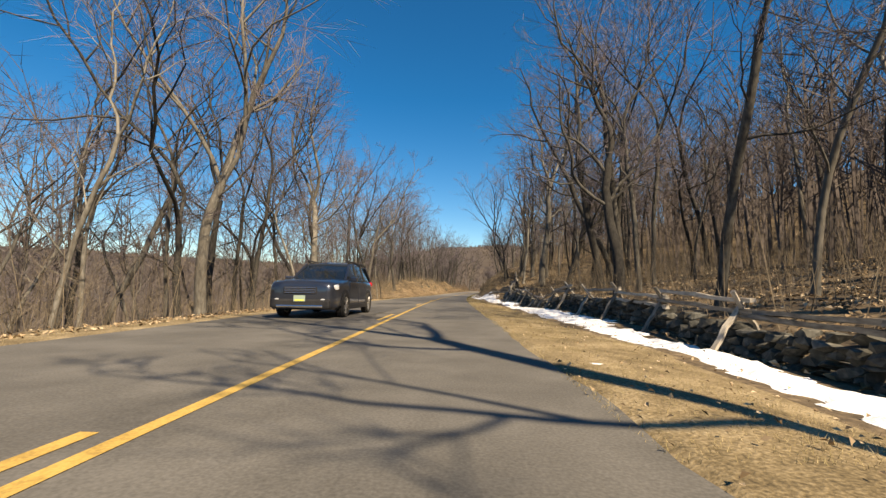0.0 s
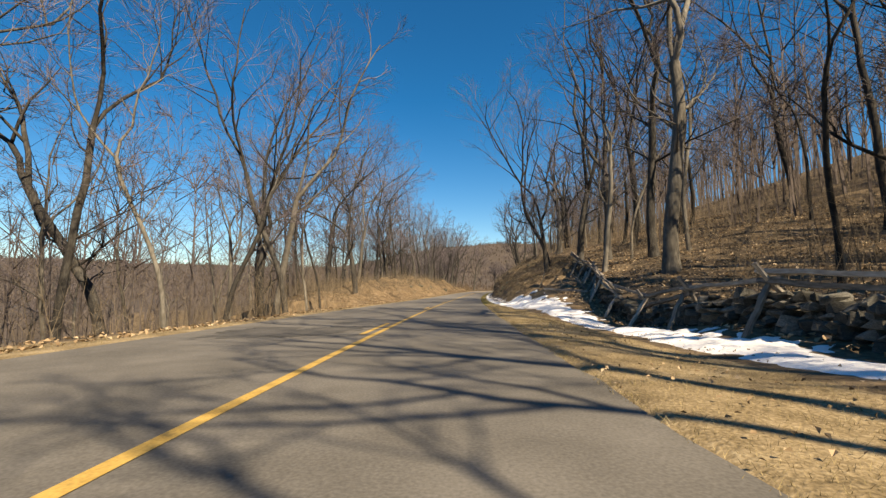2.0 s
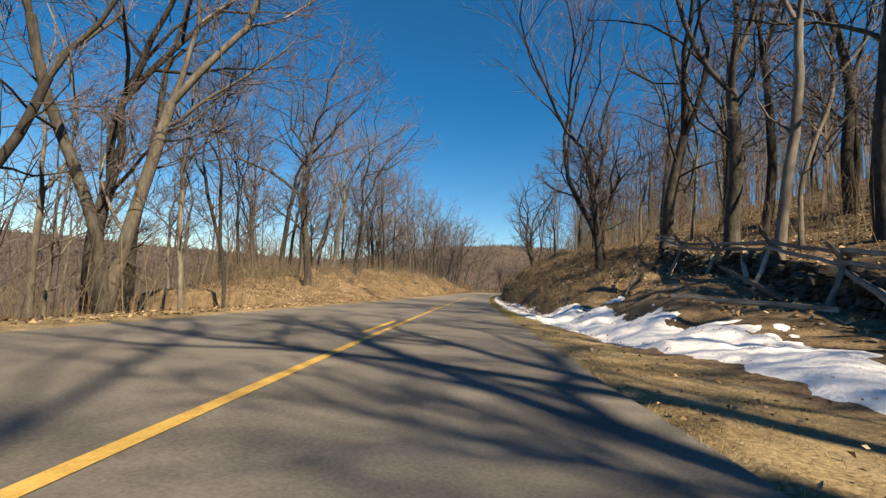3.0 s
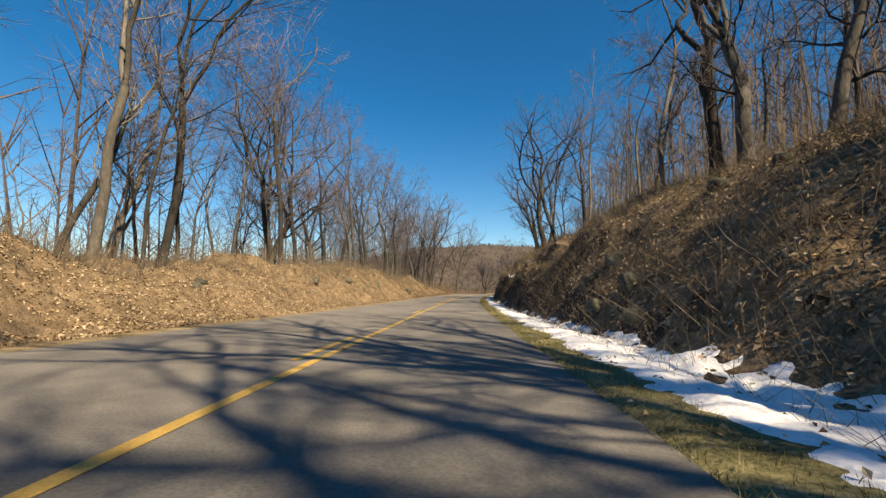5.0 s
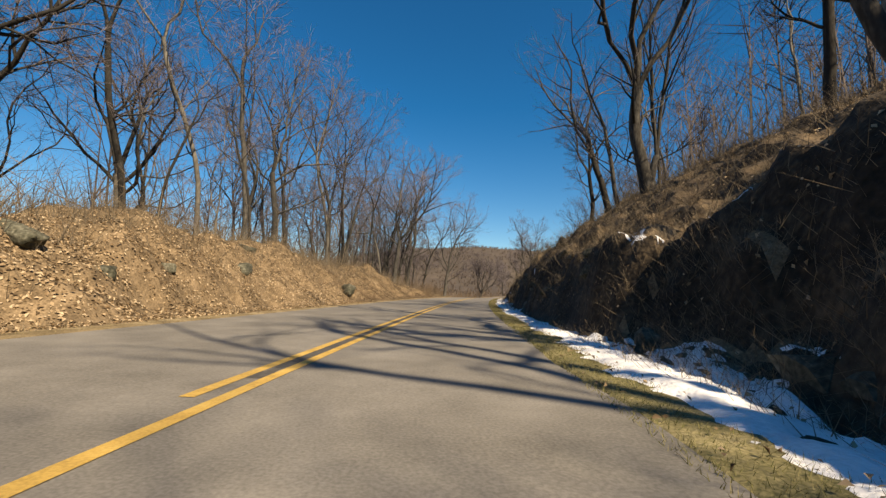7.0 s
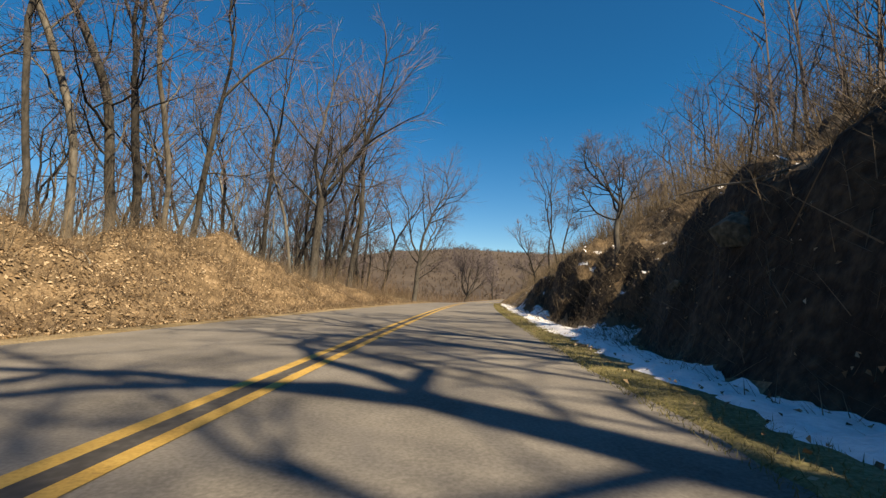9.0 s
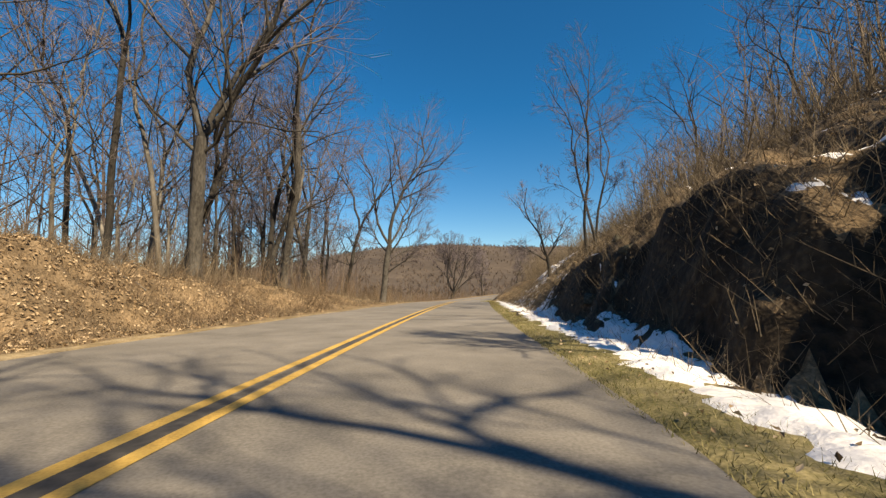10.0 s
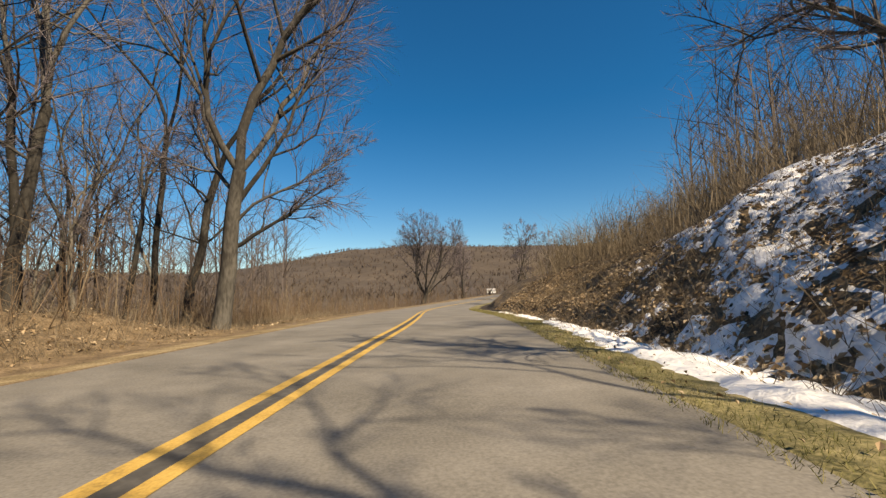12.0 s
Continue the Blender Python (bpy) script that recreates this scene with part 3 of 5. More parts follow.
hero(3.6, 169.2, 13.0, 0.19, 3, 0.3, 0.26, 1, (-0.09, 0.03), BARK, "lone roadside tree with several upright leaders", 0.11, (0, 3, 11, 10, 12),
     arms=((1, 100, 88, 0.7, 0.85), (1, -10, 60, 0.5, 0.55), (1, 175, 74, 0.55, 0.6), (0.8, -15, 44, 0.42, 0.42), (0.85, 170, 25, 0.25, 0.36), (0.6, 0, 20, 0.22, 0.32)))
hero(13.3, 212.0, 10.8, 0.36, 6, 0.14, 0.62, 0, (0, 0), BARK, "round-crowned tree with many stems", 0.11, (0, 3, 11, 11, 10), thin=0.0015,
     arms=((1, 90, 86, 0.84, 0.5), (1, 0, 66, 0.85, 0.5), (1, 180, 66, 0.85, 0.5), (1, 20, 46, 0.75, 0.42), (1, 170, 46, 0.75, 0.42), (1, -80, 60, 0.8, 0.42), (1, 60, 72, 0.85, 0.42)))
hero(20.8, 224.0, 11.4, 0.16, 2, 0.4, 0.24, 5, (0, 0), BARK, "small upright tree by the bend", 0.1, (0, 3, 9, 9, 9), thin=0.0015)
hero(20.5, 195.0, 6.4, 0.09, 2, 0.4, 0.25, 4, (0, 0), BARK, "small upright tree by the bend", thin=0.002)
hero(24.5, 204.0, 6.5, 0.09, 3, 0.3, 0.35, 3, thin=0.002)
hero(28.0, 206.0, 6.8, 0.09, 3, 0.3, 0.35, 3, thin=0.002)
# right of the road, behind the wall and on the bank
hero(7.9, 4.9, 17, 0.18, 3, 0.55, 0.4, 1, (0, 0), BARK, "big dark tree beside the wall", 0.1,
     arms=((1, 200, 62, 0.4, 0.7), (1, 30, 60, 0.4, 0.7), (0.9, 280, 40, 0.3, 0.5), (0.8, 120, 30, 0.25, 0.35)))
hero(8.9, 27.6, 15, 0.2, 3, 0.42, 0.5, 2, (-0.06, 0.02), BARK, "gnarled dark tree with a broken pale top", 0.16,
     arms=((1, 100, 78, 0.4, 0.8), (0.7, 175, 25, 0.4, 0.5), (0.85, 185, 45, 0.36, 0.5), (0.7, 10, 48, 0.35, 0.45)))
hero(11.2, 38.0, 17, 0.2, 2, 0.5, 0.3, 4, (-0.13, 0.0), BARK, "dark tree leaning over the stone wall")
hero(13.3, 41.3, 17, 0.17, 2, 0.5, 0.3, 4, (-0.12, 0.02))
hero(10.2, 44.2, 16, 0.2, 3, 0.38, 0.5, 4, (-0.08, 0.02), BARK, "crooked tree with a heavy bent limb", 0.19)
hero(13.3, 47.7, 16, 0.17, 2, 0.4, 0.4, 3, (-0.05, 0))
hero(9.9, 54.2, 18, 0.24, 3, 0.45, 0.42, 5, (-0.03, 0.0), P_, "large straight tree with pale grey bark", 0.14)
hero(11.3, 59.2, 17, 0.19, 2, 0.4, 0.35, 4, (-0.02, 0.02))
hero(16.2, 66.1, 17, 0.17, 2, 0.45, 0.3, 4)
hero(7.7, 71.4, 13, 0.15, 2, 0.3, 0.4, 5, (-0.05, 0), BARK, "twin-stemmed tree at the top of the bank", 0.13)
hero(8.2, 72.4, 13, 0.14, 2, 0.35, 0.4, 5, (-0.08, 0))
hero(15.0, 80.8, 15, 0.16, 3, 0.4, 0.35, 3)
hero(11.4, 85.5, 12, 0.2, 3, 0.4, 0.5, 4, (-0.08, 0), BARK, "gnarled tree above the cut bank", 0.17)
hero(13.2, 112.0, 12, 0.17, 3, 0.35, 0.42, 4, (-0.05, 0), BARK, "bare tree on the crest of the bank", 0.15)
hero(12.3, 120.6, 12.4, 0.2, 4, 0.16, 0.4, 0, (-0.02, 0), BARK, "many-stemmed tree on the crest of the bank", 0.1,
     arms=((1, 100, 86, 0.75, 0.7), (1, 0, 79, 0.68, 0.6), (1, 180, 81, 0.7, 0.6), (0.7, 185, 15, 0.4, 0.3), (0.9, 0, 25, 0.3, 0.3)))
hero(11.6, 122.4, 11, 0.12, 2, 0.4, 0.4, 4, (-0.06, 0))
hero(13.0, 91.0, 13, 0.24, 3, 0.4, 0.45, 4, (-0.03, 0), BARK, "dark bare tree above the cut bank", 0.15, (0, 3, 7, 5, 5))
hero(15.1, 96.5, 13, 0.28, 3, 0.42, 0.45, 4, (-0.03, 0), BARK, "large dark tree above the cut bank", 0.15, (0, 3, 8, 6, 8))
hero(9.6, 106.4, 12, 0.17, 2, 0.42, 0.4, 4, (-0.1, 0), BARK, "bare tree leaning out from the crest of the bank", 0.15, (0, 3, 8, 6, 8))
hero(11.4, 118.8, 13, 0.22, 4, 0.3, 0.45, 4, (-0.03, 0), counts=(0, 3, 6, 4, 3))
hero(11.8, 124.4, 12, 0.2, 4, 0.3, 0.45, 4, (-0.03, 0), counts=(0, 3, 6, 4, 3))
hero(10.5, 64.5, 15, 0.2, 3, 0.35, 0.45, 4, (-0.03, 0), counts=(0, 3, 5, 3, 2))
hero(9.5, 67.8, 15, 0.2, 3, 0.3, 0.45, 4, (-0.05, 0), counts=(0, 3, 5, 3, 2))
hero(12.6, 129.3, 10, 0.16, 3, 0.4, 0.4, 4, (-0.04, 0))
hero(19.0, 111.0, 13, 0.15, 2, 0.4, 0.35, 3)
hero(10.2, 137.4, 4.6, 0.1, 5, 0.3, 0.6, 0, (-0.2, 0.0), BARK, "small dark crooked tree on the bank", 0.15, (0, 4, 12, 9, 9),
     arms=((1, 120, 74, 0.62, 0.75), (0.9, 185, 5, 0.5, 0.5), (1, 165, 42, 0.55, 0.55), (0.95, 0, 48, 0.45, 0.5), (1, 60, 60, 0.5, 0.5), (0.9, 240, 45, 0.45, 0.4)))
hero(12.0, 150.5, 7.5, 0.06, 2, 0.4, 0.25, 3, (-0.18, 0), BARK, "thin tree leaning out from the bank", 0.12)
hero(12.9, 151.6, 8, 0.055, 2, 0.5, 0.2, 3, (-0.14, 0), BARK, "thin tree leaning out from the bank", 0.12)
hero(13.6, 153.5, 8, 0.06, 2, 0.4, 0.3, 3, (0.15, 0))
hero(13.3, 158.8, 5.4, 0.115, 4, 0.22, 0.6, 0, (-0.05, 0.02), BARK, "low crooked tree with twisted spreading limbs", 0.17, (0, 4, 11, 10, 9),
     arms=((1, 170, 70, 0.8, 0.8), (0.9, 178, 14, 0.45, 0.5), (0.95, 10, 32, 0.4, 0.5), (1, 20, 62, 0.6, 0.55), (1, 200, 42, 0.5, 0.45)))

MID = (0, 3, 7, 6, 9)
mid_trees = [tree("tree", 40 + k, h, r, fk, at, sp, sd, ln, MID, mt, lb, True) for k, (h, r, fk, at, sp, sd, ln, mt, lb) in enumerate([
    (15, 0.13, 2, 0.45, 0.3, 2, (0.03, 0), BARK, "bare woodland tree with a forked crown"),
    (17, 0.14, 2, 0.5, 0.25, 3, (-0.04, 0.03), BARK, "tall thin bare woodland tree"),
    (13, 0.11, 2, 0.4, 0.35, 3, (0.05, 0.05), PALE_BARK, "pale-barked bare woodland tree"),
    (16, 0.16, 3, 0.38, 0.42, 2, (0, -0.05), BARK, "spreading bare woodland tree"),
    (11, 0.08, 2, 0.5, 0.3, 2, (0.1, 0.02), BARK, "thin bare young woodland tree"),
    (14, 0.10, 2, 0.55, 0.2, 3, (-0.08, 0.0), PALE_BARK, "slender pale woodland tree"),
])]


def wooded(u, y):
    """Whether woodland may stand there."""
    if u < 0:
        edge = -8.2 if y < 66 else (-10.5 if y < 150 else -9.0)
        return u < edge and (y < 178 or u < -12)
    edge = FOOT + float(bank_width(y)) + 0.8 if y > 60 else 8.0
    return u > edge and (y < 128 or u > edge + (y - 128) * 0.04) and y < 172


used, spots = set(), []
for count, u0, u1, y0, y1 in ((42, -22, -8, 8, 76), (52, -22, -9.5, 76, 150), (34, -24, -9, 150, 186), (8, -45, -22, 8, 180),
                              (34, 8.5, 24, 8, 62), (3, 8.5, 14, 30, 38), (3, 8, 15, 61, 75), (8, 10, 22, 66, 100), (10, 9, 20, 100, 125), (12, 10, 18, 125, 150), (10, 9, 20, 150, 172)):
    got = 0
    for _ in range(2500):
        if got >= count:
            break
        u, y = rng.uniform(u0, u1), rng.uniform(y0, y1)
        if wooded(u, y) and all((u - a) ** 2 + (y - b) ** 2 > 2.2 for a, b in taken):
            taken.append((u, y))
            spots.append((u, y))
            got += 1
for u, y in spots:
    kind = rng.randrange(6)
    small = float(np.interp(y, [108, 116, 124, 132], [1.0, 0.62, 0.62, 0.42])) if u > 0 else 1.0
    src = mid_trees[kind]
    if kind in used:
        src = copy_thing(src, Matrix())
    used.add(kind)
    stand(src, u, y, rng.uniform(0, 6.28), rng.uniform(0.8, 1.35) * small, 0.1)


# ---- thickets, brush, litter, grass ----
nr = np.random.RandomState(3)


def spikes(base, tip, r, sides=3):
    """Thin tapered three-sided spikes from base to tip, all at once."""
    d = tip - base
    d /= np.linalg.norm(d, axis=1)[:, None] + 1e-9
    ref = np.where(np.abs(d[:, 2:3]) > 0.9, np.array([[1.0, 0, 0]]), np.array([[0, 0, 1.0]]))
    a = np.cross(d, ref)
    a /= np.linalg.norm(a, axis=1)[:, None] + 1e-9
    b = np.cross(d, a)
    rr = np.broadcast_to(np.asarray(r, float).reshape(-1, 1), (len(base), 1))
    ring = [base + rr * (math.cos(2.094 * k) * a + math.sin(2.094 * k) * b) for k in range(3)]
    verts = np.stack(ring + [tip], 1).reshape(-1, 3)
    o = np.arange(len(base))[:, None] * 4
    faces = np.concatenate([o + [0, 1, 3], o + [1, 2, 3], o + [2, 0, 3]], 1).reshape(-1, 3)
    return verts, faces


def on_ground(u, y, dz=0.0):
    return np.stack([u + line_x(y), y, ground_z(u, y) + dz], -1)


def scatter(n, u0, u1, y0, y1, keep=None):
    u, y = nr.uniform(u0, u1, n), nr.uniform(y0, y1, n)
    if keep is not None:
        s = keep(u, y)
        u, y = u[s], y[s]
    return u, y


def saplings(name, u, y, low, high, mat, label, branches=7, lean=0.12, thick=0.014):
    """Thin stems with branchlets, joined: a thicket nobody could count."""
    n = len(u)
    p = on_ground(u, y, -0.05)
    h = nr.uniform(low, high, n) * (0.7 + 0.6 * (wave(u + 7, y, 4.0) + 0.5))
    d = np.stack([nr.normal(0, lean, n), nr.normal(0, lean, n), np.ones(n)], -1)
    tip = p + d * h[:, None]
    vs, fs = spikes(p, tip, thick * (0.5 + h / high))
    for k in range(branches):
        f = nr.uniform(0.2, 0.9, n)[:, None]
        q = p + (tip - p) * f
        e = np.stack([nr.normal(0, 0.55, n), nr.normal(0, 0.55, n), nr.uniform(0.25, 1.0, n)], -1)
        t = q + e * (h * nr.uniform(0.18, 0.4, n))[:, None]
        v, fc = spikes(q, t, thick * 0.55)
        fs = np.concatenate([fs, fc + len(vs)])
        vs = np.concatenate([vs, v])
    tagged(new(name, mesh_of(name, vs, fs, mat, shade=False)), label, "brush", kind="stuff")


ok_left = lambda u, y: (u < np.where(y < 66, -5.6, np.where(y < 152, -9.8, -7.4)))
u, y = scatter(5600, -30, -5.4, 8, 76, ok_left)
saplings("thicket", u, y, 0.7, 3.0, BRUSH, "brown thicket of bare saplings below the road", 6, 0.2, 0.0065)
u, y = scatter(2600, -30, -7, 72, 205, ok_left)
saplings("thicket", u, y, 0.9, 3.0, BRUSH, "brown thicket of bare saplings behind the bank")
u, y = scatter(4200, 7.6, 30, 8, 75, lambda u, y: u > np.where(y < 48, 7.5, 11))
saplings("thicket", u, y, 0.6, 2.8, BRUSH, "bare undergrowth on the wooded slope", 5, 0.18, 0.008)
u, y = scatter(4200, 5, 24, 75, 205, lambda u, y: (u > FOOT + bank_width(y) * np.interp(y, [124, 128, 142, 147], [0.9, 1.15, 1.15, 0.9]) + 2.4 * (y < 125)) & (nr.rand(len(u)) < np.interp(y, [120, 127, 142, 147], [1, 0.5, 0.5, 1])))
saplings("thicket", u, y, 0.8, 3.2, BRUSH, "bare saplings along the crest of the bank", 6, 0.16)
u, y = scatter(9000, 4.6, 12, 64, 96, lambda u, y: (u > FOOT + 0.1) & (u < FOOT + bank_width(y) * 1.05))
saplings("bank_brush", u, y, 0.12, 0.65, BRUSH, "brown brambles and weeds on the sunlit bank", 4, 0.7, 0.005)
u, y = scatter(15000, 4.6, 12, 92, 176, lambda u, y: (u > FOOT + 0.1) & (u < FOOT + bank_width(y) * 1.05) & (nr.rand(len(u)) < (1 - 0.7 * smooth(146, 154, y)) * np.where((u - FOOT) / bank_width(y) < 0.2, 0.6, 1.0)))
saplings("bank_brush", u, y, 0.12, 0.7, BRUSH, "dead stalks and brambles on the cut bank", 4, 0.7, 0.006)
u, y = scatter(3600, 4.2, 6.2, 64, 172, lambda u, y: (nr.rand(len(u)) < np.clip((u - 4.1) / 0.8, 0, 1)) & (wave(u, y, 1.3) > -0.25))
saplings("weed_stalks", u, y, 0.12, 0.5, BRUSH, "dry weeds standing in the old snow", 5, 0.5, 0.004)
u, y = scatter(2600, 4.3, 6.0, 101, 140, lambda u, y: (np.abs(y - 135) < 4.5) | (np.abs(y - 105.5) < 4))
saplings("weed_stalks", u, y, 0.1, 0.45, BRUSH, "dead weeds standing through snow at the foot of the bank", 5, 0.6, 0.005)
u, y = scatter(8000, -16, -5.2, 70, 182, lambda u, y: (wave(u, y, 3.0) > 0.0 - 0.5 * smooth(140, 160, y)) & (u < -6.2 + smooth(140, 158, y)))
saplings("weed_stalks", u, y, 0.2, 0.7, BRUSH, "dry weed stalks among the leaves", 5, 0.4, 0.005)
u, y = scatter(4800, 7, 19, 138, 186, lambda u, y: u > FOOT + bank_width(y) * 0.95)
saplings("thicket", u, y, 1.1, 2.7, BRUSH, "dense brown brush on top of the bank", 6, 0.25)
u, y = scatter(2600, 10, 60, 186, 320, lambda u, y: (u > 6) | (u < -7))
saplings("thicket", u, y, 0.8, 2.6, BRUSH, "brown brush beyond the bend", 4)
u, y = scatter(3800, -80, -5.5, 176, 330, lambda u, y: u < -6)
saplings("thicket", u, y, 0.9, 3.2, BRUSH, "brown brush in the low ground beyond the bend", 4)


def leaves(name, u, y, size, mat, label, lift=0.02, lobed=False):
    """Curled fallen leaves, each a folded blade with two halves."""
    n = len(u)
    p = on_ground(u, y, lift)
    e = 0.25
    sx = (ground_z(u + e, y) - ground_z(u - e, y)) / (2 * e)
    sy = (ground_z(u, y + e) - ground_z(u, y - e)) / (2 * e)
    nrm = np.stack([-sx, -sy, np.ones(n)], -1) + nr.normal(0, 0.45, (n, 3))
    nrm /= np.linalg.norm(nrm, axis=1)[:, None]
    a = np.cross(nrm, nr.normal(0, 1, (n, 3)))
    a /= np.linalg.norm(a, axis=1)[:, None] + 1e-9
    b = np.cross(nrm, a)
    s = (size * nr.uniform(0.6, 1.35, n))[:, None]
    curl = nr.uniform(0.05, 0.5, n)[:, None] * s
    if lobed:
        mid = p + nrm * curl * 0.2
        rim = [mid + (a * x + b * w) * s + nrm * curl * z for x, w, z in ((-0.5, 0.0, 0.3), (-0.2, 0.24, 0.7), (0.02, 0.15, 0.4), (0.24, 0.27, 0.9), (0.5, 0.0, 0.5), (0.22, -0.25, 0.9), (0.0, -0.14, 0.4), (-0.22, -0.23, 0.7))]
        pts = np.stack([mid] + rim, 1).reshape(-1, 3)
        o = np.arange(n)[:, None] * 9
        faces = np.concatenate([o + [0, k + 1, (k + 1) % 8 + 1] for k in range(8)], 1).reshape(-1, 3)
        tagged(new(name, mesh_of(name, pts, faces, mat, shade=False)), label, "leaves", kind="stuff")
        return
    pts = np.stack([p - a * s * 0.5, p + b * s * 0.32 + nrm * curl, p + a * s * 0.5 + nrm * curl * 0.4, p - b * s * 0.32 + nrm * curl * 0.8], 1).reshape(-1, 3)
    o = np.arange(n)[:, None] * 4
    faces = np.concatenate([o + [0, 2, 1], o + [0, 3, 2]], 1).reshape(-1, 3)
    tagged(new(name, mesh_of(name, pts, faces, mat, shade=False)), label, "leaves", kind="stuff")


u, y = scatter(125000, -12.5, LEFT_EDGE - 0.15, 64, 178, lambda u, y: nr.rand(len(u)) < smooth(LEFT_EDGE, LEFT_EDGE - 1.0, u) * 0.9 * smooth(64, 72, y) * (1 - 0.85 * smooth(146, 166, y)) * np.clip(0.95 + 1.1 * wave(u, y, 0.7) + 0.6 * wave(u, y + 3, 2.4), 0.2, 1) + 0.05)
leaves("fallen_leaves", u, y, 0.08, OAK_LEAF, "thick layer of tan and orange oak leaves on the bank")
u, y = scatter(30000, -11.5, -4.9, 104, 162, lambda u, y: (u < left_edge(y) - 0.6) & (nr.rand(len(u)) < 0.6 + 1.6 * wave(u + 9, y, 0.8)))
leaves("fallen_leaves", u, y, 0.085, OAK_LEAF, "deep tan oak leaves on the high part of the bank", 0.03)
u, y = scatter(26000, 6.3, 22, 8, 78)
leaves("fallen_leaves", u, y, 0.13, OAK_LEAF, "brown leaves scattered over the wooded slope")
u, y = scatter(26000, 4.3, 13, 60, 185, lambda u, y: nr.rand(len(u)) < np.where((y > 150) | (y < 92) | (u > FOOT + 0.25 * bank_width(y)), 0.9, 0.22) * (wave(u, y, 1.6) > -0.25))
leaves("fallen_leaves", u, y, 0.075, OAK_LEAF, "brown leaves caught on the cut bank", 0.02)
u, y = scatter(20000, 4.7, 11, 66, 99, lambda u, y: (u < FOOT + bank_width(y) * 1.1) & (nr.rand(len(u)) < 0.9 - 0.8 * smooth(88, 99, y)))
leaves("fallen_leaves", u, y, 0.095, OAK_LEAF, "brown leaves over the sunlit bank", 0.03)
u, y = scatter(7000, RIGHT_EDGE, 5.6, 8, 175)
leaves("fallen_leaves", u, y, 0.045, OAK_LEAF, "stray leaves on the grass verge and the snow", 0.04)
u, y = scatter(32000, 4.2, 12, 146, 182, lambda u, y: (u < FOOT + bank_width(y) * 1.15) & (nr.rand(len(u)) < smooth(146, 154, y)))
leaves("fallen_leaves", u, y, 0.095, OAK_LEAF, "thick orange-brown oak leaves on the open slope", 0.03)
u, y = scatter(7000, -9, LEFT_EDGE - 0.2, 5, 66)
leaves("fallen_leaves", u, y, 0.1, OAK_LEAF, "brown leaves along the verge")


def grass(name, u, y, low, high, mat, label, wide=0.0022, flop=0.7, bias=(0, 0)):
    """Single bent blades, one slim triangle each."""
    n = len(u)
    p = on_ground(u, y, -0.008)
    h = nr.uniform(low, high, n)[:, None]
    lean = np.stack([nr.normal(bias[0], flop, n), nr.normal(bias[1], flop, n), np.ones(n)], -1)
    side = np.stack([nr.normal(0, 1, n), nr.normal(0, 1, n), np.zeros(n)], -1)
    side *= wide / (np.linalg.norm(side, axis=1)[:, None] + 1e-9)
    v = np.stack([p - side, p + side, p + lean * h], 1).reshape(-1, 3)
    f = np.arange(3 * n).reshape(-1, 3)
    tagged(new(name, mesh_of(name, v, f, mat, shade=False)), label, "grass", kind="stuff")


u, y = scatter(150000, RIGHT_EDGE - 0.05, 4.9, 9, 64, lambda u, y: (u < 4.7 - 1.1 * smooth(46, 62, y) + 0.5 * wave(u, y, 1.3)) & (nr.rand(len(u)) < 0.35 + 0.9 * (wave(u, y, 0.7) + 0.3)))
grass("verge_grass", u, y, 0.012, 0.045, BLADE, "dry tan mown grass on the verge")
u, y = scatter(95000, RIGHT_EDGE - 0.08, 3.75, 62, 185, lambda u, y: u < 3.5 + 0.5 * wave(u, y, 1.5))
grass("verge_grass", u, y, 0.02, 0.07, GREEN_BLADE, "half-green winter grass on the narrow verge", 0.003)
u, y = scatter(16000, LEFT_EDGE - 1.3, LEFT_EDGE + 0.05, 6, 180, lambda u, y: u > LEFT_EDGE - 0.4 - 0.9 * (wave(u, y, 1.2) + 0.4))
grass("verge_grass", u, y, 0.03, 0.1, BLADE, "dry grass along the edge of the asphalt")
u, y = scatter(42000, -10, LEFT_EDGE - 0.3, 126, 185, lambda u, y: (u < left_edge(y) - 0.35) & (nr.rand(len(u)) < smooth(124, 146, y) * (0.75 + 1.2 * wave(u, y, 1.1))))
grass("dry_grass", u, y, 0.08, 0.34, BRUSH, "rough brown grass and weeds on the low bank", 0.004)
u, y = scatter(120000, FOOT - 0.4, 12, 64, 176, lambda u, y: (u < FOOT + bank_width(y) * 1.1) & (nr.rand(len(u)) < 0.35 + 1.3 * (wave(u, y, 0.9) + 0.15)))
face = (y > 94) & (y < 147) & (u < FOOT + 0.2 * bank_width(y))
low = face & (nr.rand(len(u)) < 0.15)
grass("bank_grass", u[~low], y[~low], 0.08, 0.36, BRUSH, "tangled dead grass and stalks matted on the bank", 0.005, 0.9, (-0.35, 0))
u, y = scatter(26000, FOOT, 12, 92, 148, lambda u, y: np.abs((u - FOOT) / bank_width(y) - 0.23 + 0.06 * wave(u * 0 + 7, y, 2.7)) < 0.09 + 0.1 * wave(u, y, 0.8))
grass("hanging_grass", u, y, 0.1, 0.42, BRUSH, "dead grass hanging over the broken face of the bank", 0.005, 0.8, (-0.7, -0.1))


u, y = scatter(70000, -11, LEFT_EDGE - 0.35, 84, 164, lambda u, y: (u < left_edge(y) - 0.3) & (nr.rand(len(u)) < (0.25 + 1.6 * (wave(u, y, 1.4) + 0.05)) * (0.3 + 0.7 * smooth(-7.5, -5.5, u)) * smooth(84, 112, y)))
grass("bank_grass", u, y, 0.08, 0.32, BRUSH, "brown dead grass over the leaf-covered bank", 0.004, 0.6)
